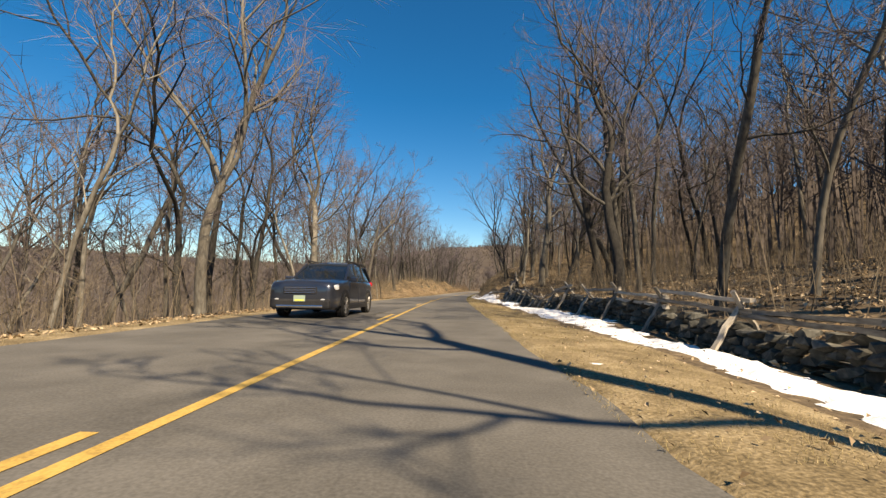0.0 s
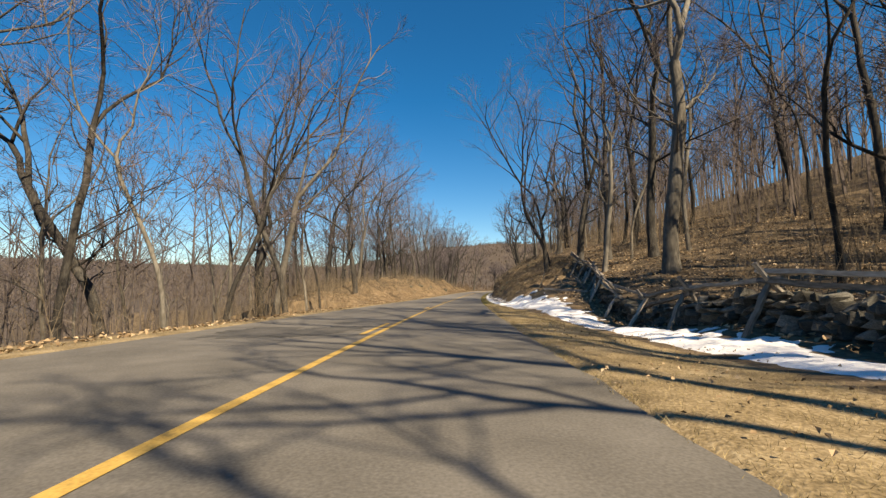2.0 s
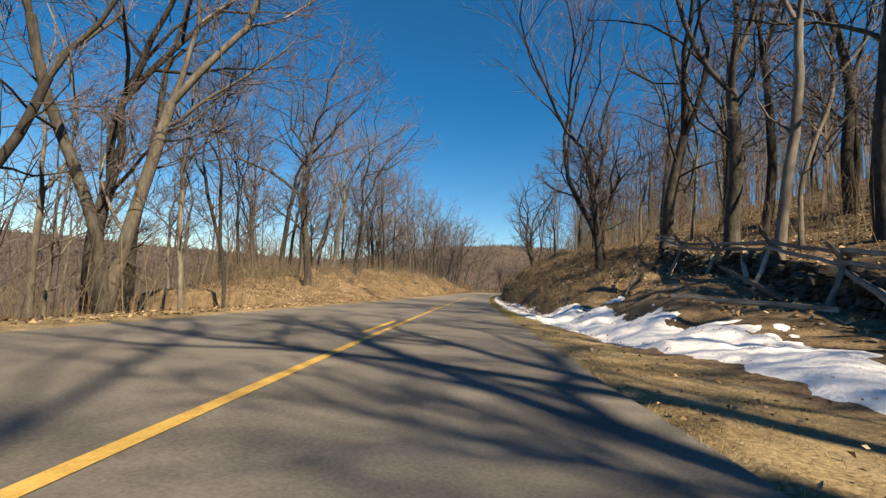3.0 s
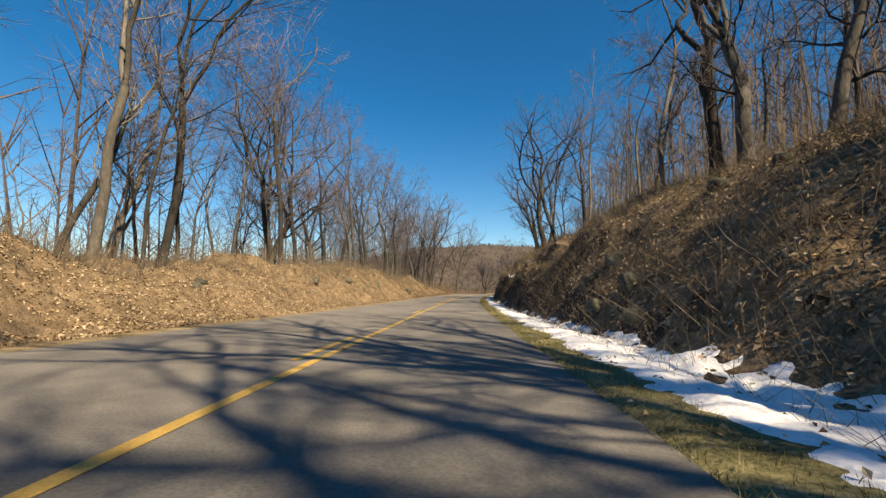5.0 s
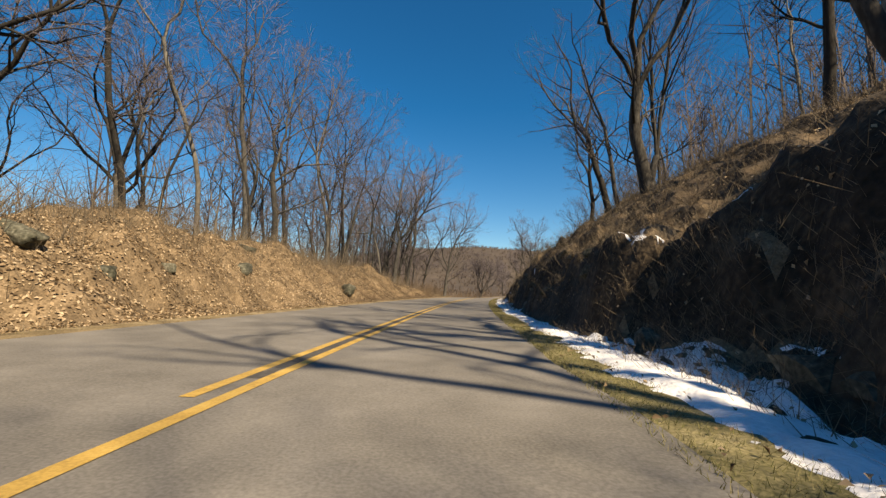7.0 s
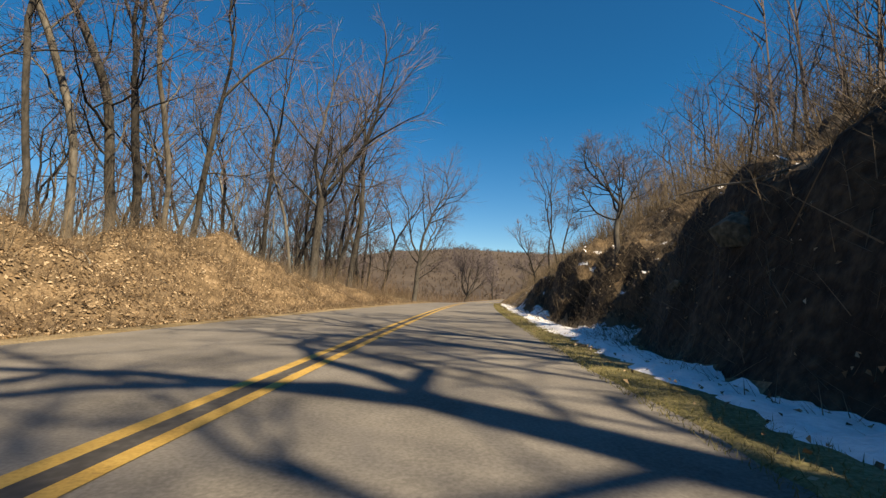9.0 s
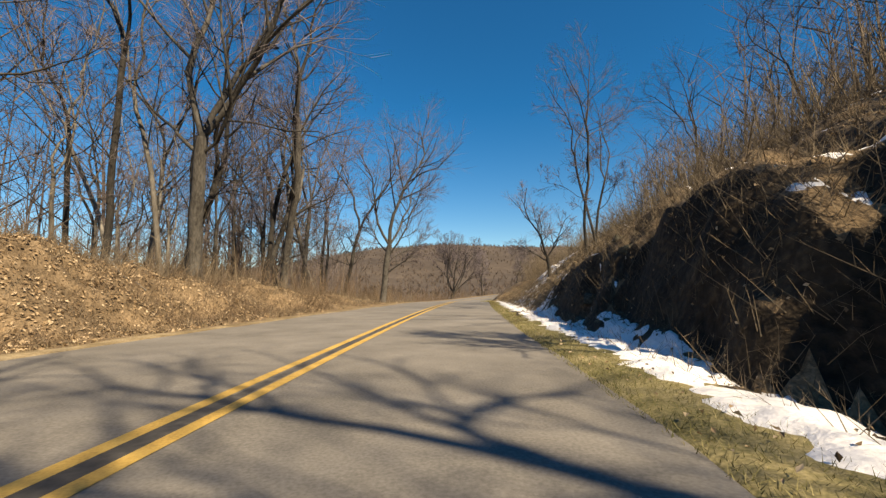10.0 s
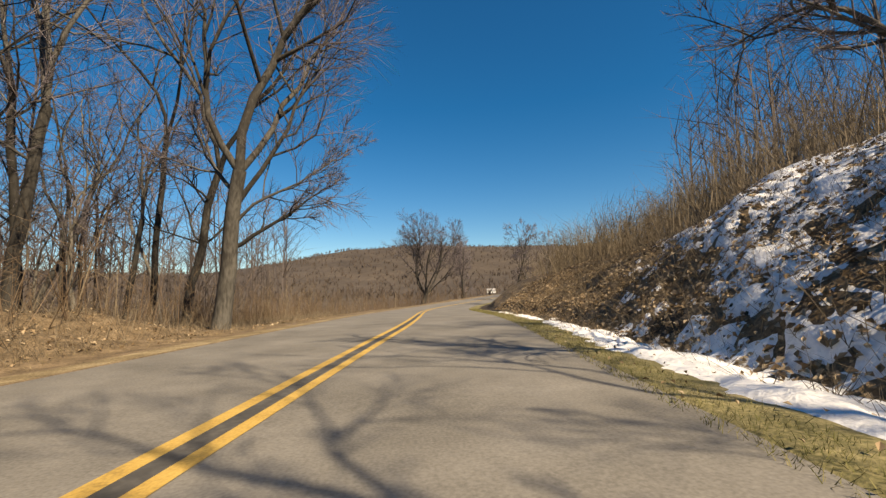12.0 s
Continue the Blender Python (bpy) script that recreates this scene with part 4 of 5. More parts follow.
u, y = scatter(8000, -13.5, -7.6, 70, 156, lambda u, y: nr.rand(len(u)) < 0.4 + 1.2 * (wave(u, y, 2.5) + 0.2) + 0.4 * smooth(-8, -10, u))
saplings("thicket", u, y, 0.3, 1.3, BRUSH, "low brown brush on the crest of the leaf-covered bank", 5, 0.5, 0.008)
u, y = scatter(13000, -9.5, -4.6, 120, 160, lambda u, y: (u < left_edge(y) - 1.0 + 0.5 * wave(u * 0, y, 1.2)) & (nr.rand(len(u)) < smooth(120, 132, y) * (0.65 + 1.3 * wave(u, y, 1.6))))
saplings("bank_brush", u, y, 0.12, 0.5, RUSSET, "russet dead weeds and brambles on the low bank", 6, 0.6, 0.006)
u, y = scatter(3600, -14, -5.8, 158, 216, lambda u, y: nr.rand(len(u)) < smooth(-5.6, -7.4, u) * (0.7 + 0.9 * wave(u, y, 3.0)))
saplings("thicket", u, y, 0.6, 2.1, RUSSET, "brown brush between the trunks along the bend", 8, 0.25, 0.009)


# ---- snow ----
def snow_depth(u, y):
    """Thickness of the old snow: a melting strip beside the verge and patches on the bank."""
    fine = 0.9 * wave(u + 31, y, 0.55) + 1.0 * wave(u, y + 7, 0.26) + 1.0 * wave(u + 3, y + 11, 0.13)
    inner = np.interp(y, [45, 54, 60, 70, 120, 150], [5.1, 4.6, 3.8, 3.42, 3.45, 3.5])
    outer = np.interp(y, [40, 54, 60, 70, 92, 110, 125, 150, 158, 164, 168, 176], [6.15, 6.0, 5.5, 4.9, 4.4, 4.4, 4.45, 4.5, 4.5, 4.2, 4.0, 3.6])
    inner = inner + 0.12 * wave(u * 0 + 2, y, 2.6)
    outer = outer + 0.35 * wave(u * 0 + 12, y, 2.1) + 0.2 * wave(u * 0 + 15, y, 0.6)
    ridge = np.clip(np.minimum((u - inner) / 0.2, (outer - u) / 0.5), -2.5, 1) * 0.85 + np.where(u < inner + 0.3, 0.5, 0.95) * np.interp(y, [56, 70], [0.6, 1.0]) * fine
    ridge = np.where(y > 178, -1, ridge) - 0.3 * smooth(160, 168, y)
    b = (u - FOOT) / bank_width(y)
    flat = np.where(y < 147, 0.45, 1.0)
    v, w = u * np.where(y < 147, 2.8, 1.5), y * flat * np.where(y < 147, 1.3, 1.0)
    spots = 0.7 * wave(v + 9, w, 1.1) + 1.0 * wave(v, w, 0.42) + 1.0 * wave(v + 4, w + 3, 0.2) + 0.7 * wave(v, w, 0.1)
    cover = np.interp(y, [60, 72, 99, 103, 108, 111, 130, 132, 139, 143, 147, 152, 157, 160, 166, 170, 175], [-2, -0.35, -0.35, 0.12, 0.05, -0.6, -0.6, 0.2, 0.2, -0.45, -0.5, -0.45, -0.6, 0.35, 0.6, 0.2, -0.9])
    up = np.interp(y, [157, 160, 162, 165, 170], [0.1, 0.16, 0.42, 0.6, 0.95])
    patch = spots + cover - np.where(y > 157, 3.2 * np.clip(up - b, 0, 1), 0) - np.where(y < 147, 6.0, 2.5) * np.clip(b - np.interp(y, [80, 95, 102, 109, 120, 131, 139, 147, 152, 158], [0.1, 0.12, 0.34, 0.34, 0.15, 0.36, 0.34, 0.5, 0.9, 1.15]), 0, 1) - 3.0 * (b < 0.02)
    high = spots - 0.62 - 6.0 * np.clip(np.abs(b - 0.85) - 0.35, 0, 1) - 4 * (1 - smooth(122, 129, y) * (1 - smooth(146, 154, y)))
    patch = np.maximum(patch, high)
    slope = np.hypot((sheet_z(u + 0.12, y) - sheet_z(u - 0.12, y)) / 0.24, (sheet_z(u, y + 0.15) - sheet_z(u, y - 0.15)) / 0.3)
    steep = np.interp(y, [146, 149], [6.0, 1.0]) * np.clip(slope - np.interp(y, [146, 149], [0.75, 1.3]), 0, 1)
    ridge, patch = ridge - steep, patch - steep
    small = 1.4 * wave(u + 60, y, 0.6) + 0.5 * wave(u, y, 0.2) - 0.8 - np.where((u > 4.7) | (y > 58) | (y < 8) | (u < 3.3), 3, 0)
    return np.maximum(np.maximum(np.clip(ridge, -1, 1) * 0.06 + 0.025 * fine, np.clip(patch, -1, 1) * np.where(y > 157, 0.085, 0.06)), np.clip(small, -1, 1) * 0.05)


def snow():
    for y0, y1, wide, step in ((4, 62, 7.0, 0.075), (62, 106, 6.6, 0.07), (106, 146, 11.0, 0.07), (146, 172, 12.5, 0.055), (172, 179, 5.0, 0.07)):
        us, ys = np.arange(3.1, wide, step), np.arange(y0, y1 + 0.01, step * 1.08)
        me = grid_mesh("snow", us, ys, lambda u, y: sheet_z(u, y) + np.clip(snow_depth(u, y), -0.07, 0.2), SNOW, None, lambda u, y: snow_depth(u, y) > -0.05)
        tagged(new("snow", me), "patchy strip of old white snow along the verge", "snow", "old snow", "stuff")


snow()


# ---- far woods ----
def far_woods():
    n = 8000
    turn = np.radians(nr.uniform(-80, 70, n))
    far = nr.uniform(260, 1060, n) ** 1.0
    x, y = far * np.sin(turn), 90 + far * np.cos(turn)
    lx = line_x(y)
    u = x - lx
    s = (y > 215) & ((np.abs(u) > 25) | (y > 330))
    u, y, far = u[s], y[s], far[s]
    vs, fs = None, None
    p = on_ground(u, y, -0.5)
    n = len(u)
    h = nr.uniform(2.5, 5, n)
    for k in range(5):
        e = np.stack([nr.normal(0, 0.4, n), nr.normal(0, 0.4, n), np.ones(n)], -1)
        q = p + np.stack([np.zeros(n), np.zeros(n), h * 0.15 * k], -1) * 0.8
        v, f = spikes(q, q + e * (h * nr.uniform(0.5, 0.9, n))[:, None], 0.45 if k else 0.5)
        vs, fs = (v, f) if vs is None else (np.concatenate([vs, v]), np.concatenate([fs, f + len(vs)]))
    tagged(new("far_woods", mesh_of("far_woods", vs, fs, FAR_WOOD, shade=False)), "grey-brown leafless woods on the distant ridge", "woods", kind="stuff")


FAR_WOOD = material("far_wood", [(0.047, 0.036, 0.031), (0.078, 0.06, 0.049), (0.112, 0.088, 0.072)], 0.03, 0.95, 0.0, 30, per_island=0.2)
far_woods()


def back_woods(name, u, y, low, high, label):
    """Woodland too deep to tell its trees apart: thin trunks with spreading twigs; none in the open valley past the bend."""
    bearing = np.degrees(np.arctan2(u + line_x(y) - 8, y - 156))
    s = (y < 170) | (bearing < -11) | (bearing > 24)
    u, y = u[s], y[s]
    n = len(u)
    p = on_ground(u, y, -0.3)
    h = nr.uniform(low, high, n)
    d = np.stack([nr.normal(0, 0.06, n), nr.normal(0, 0.06, n), np.ones(n)], -1)
    tip = p + d * h[:, None]
    vs, fs = spikes(p, tip, h * 0.009)
    for k in range(11):
        f = nr.uniform(0.3, 0.9, n)[:, None]
        q = p + (tip - p) * f
        e = np.stack([nr.normal(0, 0.5, n), nr.normal(0, 0.5, n), nr.uniform(0.5, 1.1, n)], -1)
        lng = (h * nr.uniform(0.15, 0.32, n))[:, None]
        t = q + e * lng
        parts = [spikes(q, t, h * 0.0035)]
        for j in range(3):
            g = nr.uniform(0.3, 1.0, n)[:, None]
            q2 = q + e * lng * g
            e2 = np.stack([nr.normal(0, 0.6, n), nr.normal(0, 0.6, n), nr.uniform(0.1, 1.0, n)], -1)
            parts.append(spikes(q2, q2 + e2 * lng * 0.55, h * 0.0012))
        for v, fc in parts:
            fs = np.concatenate([fs, fc + len(vs)])
            vs = np.concatenate([vs, v])
    tagged(new(name, mesh_of(name, vs, fs, TWIG_FAR, shade=False)), label, "woods", kind="stuff")


TWIG_FAR = material("back_wood", [(0.05, 0.041, 0.038), (0.09, 0.075, 0.07), (0.14, 0.118, 0.11)], 0.4, 0.95, 0.0, 9, per_island=0.3)
u, y = scatter(1000, 17, 75, 0, 240, lambda u, y: (u > 17 + np.clip(y - 130, 0, 200) * 0.12 + 7 * ((y > 50) & (y < 106))) & (y < 205) & (nr.rand(len(u)) < 1.25 - u / 90))
back_woods("back_woods", u, y, 10, 17, "deep leafless woods climbing the slope")
u, y = scatter(800, -95, -18, -10, 260, lambda u, y: ((y < 180) | (u < -24)) & (nr.rand(len(u)) < 1.2 + u / 130))
back_woods("back_woods", u, y, 14, 22, "deep leafless woods in the valley")
u, y = scatter(420, -70, -14, 168, 262, lambda u, y: u < -14 - 0.1 * (y - 168))
back_woods("back_woods", u, y, 9, 15, "grey leafless woods below the bend")
u, y = scatter(650, 18, 52, -5, 66, lambda u, y: u > 18)
back_woods("back_woods", u, y, 8, 13, "grey leafless woods behind the stone wall")
u, y = scatter(420, 13, 40, 64, 152, lambda u, y: u > FOOT + bank_width(y) + np.interp(y, [110, 125], [4, 7]))
back_woods("back_woods", u, y, 6, 10, "grey leafless woods above the cut bank")


# ---- stones, wall and fence ----
def rock_mesh(seed, points=16, mat=None, square=0.6):
    """A rough stone of about one metre: the hull of points pushed towards a box."""
    r = random.Random(seed)
    bm = bmesh.new()
    for _ in range(points):
        v = Vector((r.gauss(0, 1), r.gauss(0, 1), r.gauss(0, 1))).normalized()
        m = max(abs(v.x), abs(v.y), abs(v.z))
        v = v.lerp(v / m, square) * 0.5 * r.uniform(0.85, 1.05)
        bm.verts.new(v)
    hull = bmesh.ops.convex_hull(bm, input=bm.verts)
    bmesh.ops.delete(bm, geom=[g for g in hull["geom_interior"] if isinstance(g, bmesh.types.BMVert)], context="VERTS")
    me = bpy.data.meshes.new("stone")
    bm.to_mesh(me)
    bm.free()
    me.materials.append(mat or STONE)
    return me


STONES = [rock_mesh(k, 18, None, 0.75) for k in range(10)]


def wall_u(y):
    return float(np.interp(y, [0, 44, 52, 58, 66], [6.75, 6.75, 7.2, 8.5, 9.3]))


def stone_wall():
    r = random.Random(8)
    root = new("stone_wall")
    root.location = place(wall_u(38), 38)
    tagged(root, "low dry-laid wall of dark weathered field stones", "wall")
    inv = root.matrix_basis.inverted()
    rest_v, rest_f = [], []
    count = 0
    for row in range(5):
        y = 6.0 + r.random() * 0.3
        while y < 66:
            ln = r.uniform(0.11, 0.36)
            high = 0.125 * r.uniform(0.8, 1.45)
            if row < 4 or r.random() < 0.6:
                u = wall_u(y) + r.uniform(-0.09, 0.09) + 0.02 * row
                p = place(u, y, 0.02 + row * 0.122)
                m = Matrix.LocRotScale(p, Euler((r.uniform(-0.2, 0.2), r.uniform(-0.2, 0.2), r.uniform(-0.45, 0.45))), Vector((r.uniform(0.35, 0.55), ln * 1.12, high * 1.25)))
                if 32.5 < y < 46 and count < 300:
                    count += 1
                    ob = new("stone", STONES[r.randrange(10)])
                    ob.parent = root
                    ob.matrix_parent_inverse = inv
                    ob.matrix_basis = m
                else:
                    me = STONES[r.randrange(10)]
                    o = len(rest_v)
                    rest_v += [m @ v.co for v in me.vertices]
                    rest_f += [tuple(o + i for i in f.vertices) for f in me.polygons]
            y += ln
    rest = new("stone_rest", mesh_of("stone_rest", rest_v, rest_f, STONE, shade=False))
    rest.parent = root
    rest.matrix_parent_inverse = inv
    tagged(rest, kind="stuff")


def split_mesh(seed, length, wide, thick):
    """A split length of old wood along z, with an uneven, twisted outline."""
    r = random.Random(seed)
    verts, faces = [], []
    n = 7
    for k in range(n):
        f = k / (n - 1)
        w = wide * (1 - 0.25 * abs(f - 0.45)) * r.uniform(0.85, 1.12)
        t = thick * r.uniform(0.8, 1.15)
        dx, dy, a = r.uniform(-0.022, 0.022), r.uniform(-0.022, 0.022), 0.5 * f
        for x, y in ((-w / 2, -t / 2), (w * 0.42, -t * 0.6), (w / 2, t * 0.35), (-w * 0.35, t / 2)):
            verts.append((x * math.cos(a) - y * math.sin(a) + dx, x * math.sin(a) + y * math.cos(a) + dy, f * length))
        if k:
            o = 4 * k
            faces += [(o - 4 + i, o - 4 + (i + 1) % 4, o + (i + 1) % 4, o + i) for i in range(4)]
    faces += [(3, 2, 1, 0), (4 * n - 4, 4 * n - 3, 4 * n - 2, 4 * n - 1)]
    return mesh_of("split_wood", verts, faces, OLD_WOOD, shade=False)


def between(a, b):
    d = b - a
    return Matrix.Translation(a) @ d.to_track_quat("Z", "Y").to_matrix().to_4x4()


def rail_fence():
    """A fence of stakes and split rails along the wall; each span is a thing of its own."""
    r = random.Random(4)
    stakes = [split_mesh(k, 1.4, 0.095, 0.05) for k in range(4)]
    rails = [split_mesh(20 + k, 3.3, 0.115, 0.08) for k in range(4)]
    y = 9.0
    while y < 65:
        nxt = y + 2.75 + r.uniform(-0.2, 0.2)
        u, un = wall_u(y), wall_u(nxt)
        root = new("rail_fence")
        root.location = place(u, y)
        tagged(root, "weathered split-rail fence span with crossed stakes over the stone wall", "fence", "split-rail fence spans")
        inv = root.matrix_basis.inverted()

        def add(name, me, a, b, label=""):
            ob = new(name, me)
            ob.parent = root
            ob.matrix_parent_inverse = inv
            ob.matrix_basis = between(a, b)

        top = 0.9 + r.uniform(-0.06, 0.1)
        add("stake", stakes[r.randrange(4)], place(u - 0.72 + r.uniform(-0.08, 0.1), y - r.uniform(0.2, 0.5), -0.1), place(u + 0.12, y + r.uniform(0.0, 0.25), top))
        add("stake", stakes[r.randrange(4)], place(u + 0.6, y + r.uniform(0.0, 0.3), -0.1), place(u - 0.12, y + r.uniform(-0.1, 0.1), top))
        if r.random() < 0.92:
            add("rail", rails[r.randrange(4)], place(u, y - 0.2, top - 0.06), place(un, nxt + 0.2, top - 0.04 + r.uniform(-0.08, 0.08)))
        if r.random() < 0.75:
            add("rail", rails[r.randrange(4)], place(u - 0.02, y - 0.25, top - 0.24), place(un - 0.02, nxt + 0.2, top - 0.2 + r.uniform(-0.12, 0.08)))
        y = nxt


stone_wall()
rail_fence()
r4 = random.Random(17)
for k in range(4):
    y = 53 + k * 1.7
    u = wall_u(y) - r4.uniform(0.3, 0.6)
    ob = new("fallen_rail", split_mesh(60 + k, r4.uniform(1.6, 3.2), 0.12, 0.08))
    ob.matrix_basis = between(place(u, y, 0.08), place(u + r4.uniform(-0.9, 0.6), y + r4.uniform(1.0, 2.4), r4.uniform(0.1, 0.5)))
    tagged(ob, "old grey split rail fallen beside the wall", "rail", "fallen rails")


def boulder_mesh(seed):
    """A weathered boulder about one metre across, with planes and hollows."""
    bm = bmesh.new()
    bmesh.ops.create_icosphere(bm, subdivisions=3, radius=0.5)
    o = Vector((seed * 3.7, seed * 1.3, seed * 2.1))
    for v in bm.verts:
        d = v.co.normalized()
        m = max(abs(d.x), abs(d.y), abs(d.z))
        base = d.lerp(d / m, 0.45) * 0.45
        k = noise.noise(d * 1.3 + o) * 0.34 + abs(noise.noise(d * 2.8 + o)) * 0.24 + noise.noise(d * 7 + o) * 0.07
        v.co = base * (1.0 + k)
    me = bpy.data.meshes.new("rock")
    bm.to_mesh(me)
    bm.free()
    me.materials.append(MOSSY)
    me.polygons.foreach_set("use_smooth", np.ones(len(me.polygons), bool))
    return me


def rock(u, y, size, seed, label, turn=0.0, sink=0.58):
    ob = new("rock", boulder_mesh(seed % 50))
    ob.matrix_basis = Matrix.LocRotScale(place(u, y, size[2] * (0.5 - sink)), Euler((r4.uniform(-0.3, 0.3), r4.uniform(-0.3, 0.3), turn)), Vector(size))
    tagged(ob, label, "rock", "rocks on the banks")


LIT, SHADY = "grey lichened rock set in the leaves", "dark rock jutting out of the cut bank"
for k, (u, y, s) in enumerate([(-7.5, 118.5, (0.5, 0.9, 0.55)), (-7.0, 111.0, (0.5, 0.6, 0.4)), (-8.0, 109.8, (0.6, 1.2, 0.4)), (-7.3, 113.6, (0.35, 0.5, 0.35)),
                               (-8.0, 90.7, (0.4, 0.6, 0.5)), (-7.5, 89.5, (0.4, 0.45, 0.4)), (-8.6, 104.5, (0.6, 0.8, 0.4)), (-8.8, 121.0, (0.5, 0.9, 0.4)),
                               (-7.0, 99.0, (0.35, 0.5, 0.3)), (-6.6, 124.5, (0.4, 0.6, 0.3)), (-6.5, 129.3, (0.7, 1.5, 0.9))]):
    rock(u, y, s, 100 + k, LIT, 0.7 * k)
for k, (u, y, s) in enumerate([(5.0, 84.9, (0.7, 1.0, 0.8)), (4.9, 82.1, (0.6, 0.8, 0.6)), (5.3, 83.4, (0.8, 0.9, 0.9)), (5.5, 86.8, (0.8, 1.0, 0.7)), (6.0, 86.2, (0.9, 1.3, 0.9)),
                               (8.4, 85.2, (0.9, 1.2, 0.9)), (8.8, 83.6, (0.7, 0.9, 0.6)), 
                               (5.6, 96.0, (0.5, 0.8, 0.5)), (5.2, 112.5, (0.5, 0.8, 0.4)),
                               (7.6, 92.5, (0.5, 0.7, 0.4)), (10.5, 46.5, (0.6, 0.8, 0.5)), (11.4, 47.6, (0.5, 0.6, 0.4)), (12.5, 40.0, (0.6, 0.8, 0.5))]):
    rock(u, y, [0.62 * q for q in s], 200 + k, SHADY, 0.9 * k)


LEDGES = [rock_mesh(50 + k, 26, MOSSY, 0.85) for k in range(8)]
r6 = random.Random(29)
for k in range(46):
    y = r6.uniform(93, 147)
    share = r6.choice((0.05, 0.08, 0.11, 0.14, 0.18, 0.24))
    u = FOOT + share * float(bank_width(y))
    big = r6.uniform(0.25, 0.7) * (1.0 if share < 0.15 else 0.7)
    ob = new("rock", LEDGES[k % 8])
    ob.matrix_basis = Matrix.LocRotScale(place(u + 0.22 * big, y, -0.3 * big), Euler((r6.uniform(-0.12, 0.12), r6.uniform(-0.1, 0.3), r6.uniform(-0.5, 0.5))), Vector((big * 0.8, big * r6.uniform(0.9, 1.7), big * r6.uniform(0.5, 0.85))))
    tagged(ob, "dark broken rock ledge in the cut bank", "rock", "rock ledges in the cut bank")


def fallen_branch(u, y, length, turn, seed, label):
    g = Grower(seed, (0, 5, 3, 2, 0), (0.45, 0.45, 0.5, 0.5), rise=0.0, gnarl=0.16, tall=8)
    g.branch(Vector((0, 0, 0)), Vector((1, 0, 0.12)).normalized(), length, length * 0.013, 1)
    verts, faces = tubes(g.levels[1], 6)
    for lv, sd in ((2, 4), (3, 3)):
        v, f = tubes(g.levels[lv], sd)
        o = len(verts)
        verts += v
        faces += [tuple(i + o for i in q) for q in f]
    ob = new("fallen_branch", mesh_of("fallen_branch", verts, faces, PALE_BARK))
    e = 0.6
    slope = Vector((1, 0, float(ground_z(u + e, y) - ground_z(u - e, y)) / (2 * e)))
    run = Vector((math.cos(turn), math.sin(turn), math.cos(turn) * slope.z + math.sin(turn) * float(ground_z(u, y + e) - ground_z(u, y - e)) / (2 * e)))
    q = run.to_track_quat("X", "Z")
    ob.matrix_basis = Matrix.Translation(place(u, y, 0.06)) @ q.to_matrix().to_4x4()
    tagged(ob, label, "branch", "fallen branches")


for k, (u, y, ln, tn) in enumerate([(-8.0, 135.6, 1.6, 2.6), (-8.4, 134.5, 1.8, 1.9), (-7.4, 137.0, 1.4, 0.8), (-6.9, 98.0, 1.8, 2.2), (-7.6, 145.0, 1.7, 2.0), (-7.0, 147.5, 1.5, 2.7),
                                    (5.2, 79.0, 1.4, 1.3), (5.3, 92.0, 1.6, 0.4), (5.4, 128.6, 1.7, 2.0), 
                                    (8.6, 34.0, 2.6, 0.9), (11.0, 50.5, 3.0, 0.5), (9.5, 41.0, 2.2, 2.4), (6.4, 156.2, 1.4, 1.4), (5.6, 58.5, 2.4, 0.9), (5.9, 60.2, 2.4, 0.7)]):
    fallen_branch(u, y, ln, tn, 300 + k, "dead grey branch lying on the ground")


def broken_branch(u, y):
    """A torn-off forked branch with its thick end in the grass and its arms over the snow."""
    at = place(u, y)
    arms = [([(0, -0.06, 0.0), (0.0, -0.02, 0.06), (0.03, 0.03, 0.13), (0.05, 0.08, 0.17)], [0.05, 0.042, 0.034, 0.03]),
            ([(0.05, 0.08, 0.17), (-0.02, 0.2, 0.19), (-0.08, 0.42, 0.17), (-0.12, 0.6, 0.2), (-0.2, 0.95, 0.14)], [0.024, 0.018, 0.015, 0.011, 0.005]),
            ([(0.05, 0.08, 0.17), (0.18, 0.12, 0.16), (0.3, 0.16, 0.2), (0.4, 0.17, 0.15), (0.62, 0.24, 0.13)], [0.02, 0.016, 0.013, 0.01, 0.004]),
            ([(-0.08, 0.42, 0.17), (-0.03, 0.55, 0.26), (-0.04, 0.72, 0.36)], [0.01, 0.007, 0.003]),
            ([(0.3, 0.16, 0.2), (0.33, 0.28, 0.26), (0.42, 0.42, 0.27)], [0.009, 0.006, 0.003]),
            ([(0.03, 0.02, 0.1), (0.06, -0.06, 0.05), (0.1, -0.14, 0.01)], [0.03, 0.022, 0.012])]
    branches = [([Vector(p) for p in pts], rad, 0) for pts, rad in arms]
    ob = new("fallen_branch", mesh_of("fallen_branch", *tubes(branches, 7), BARK))
    ob.matrix_basis = Matrix.LocRotScale(at, None, Vector((0.75, 0.75, 0.75)))
    tagged(ob, "forked broken branch lying from the verge onto the snow", "branch")


broken_branch(3.3, 148.35)


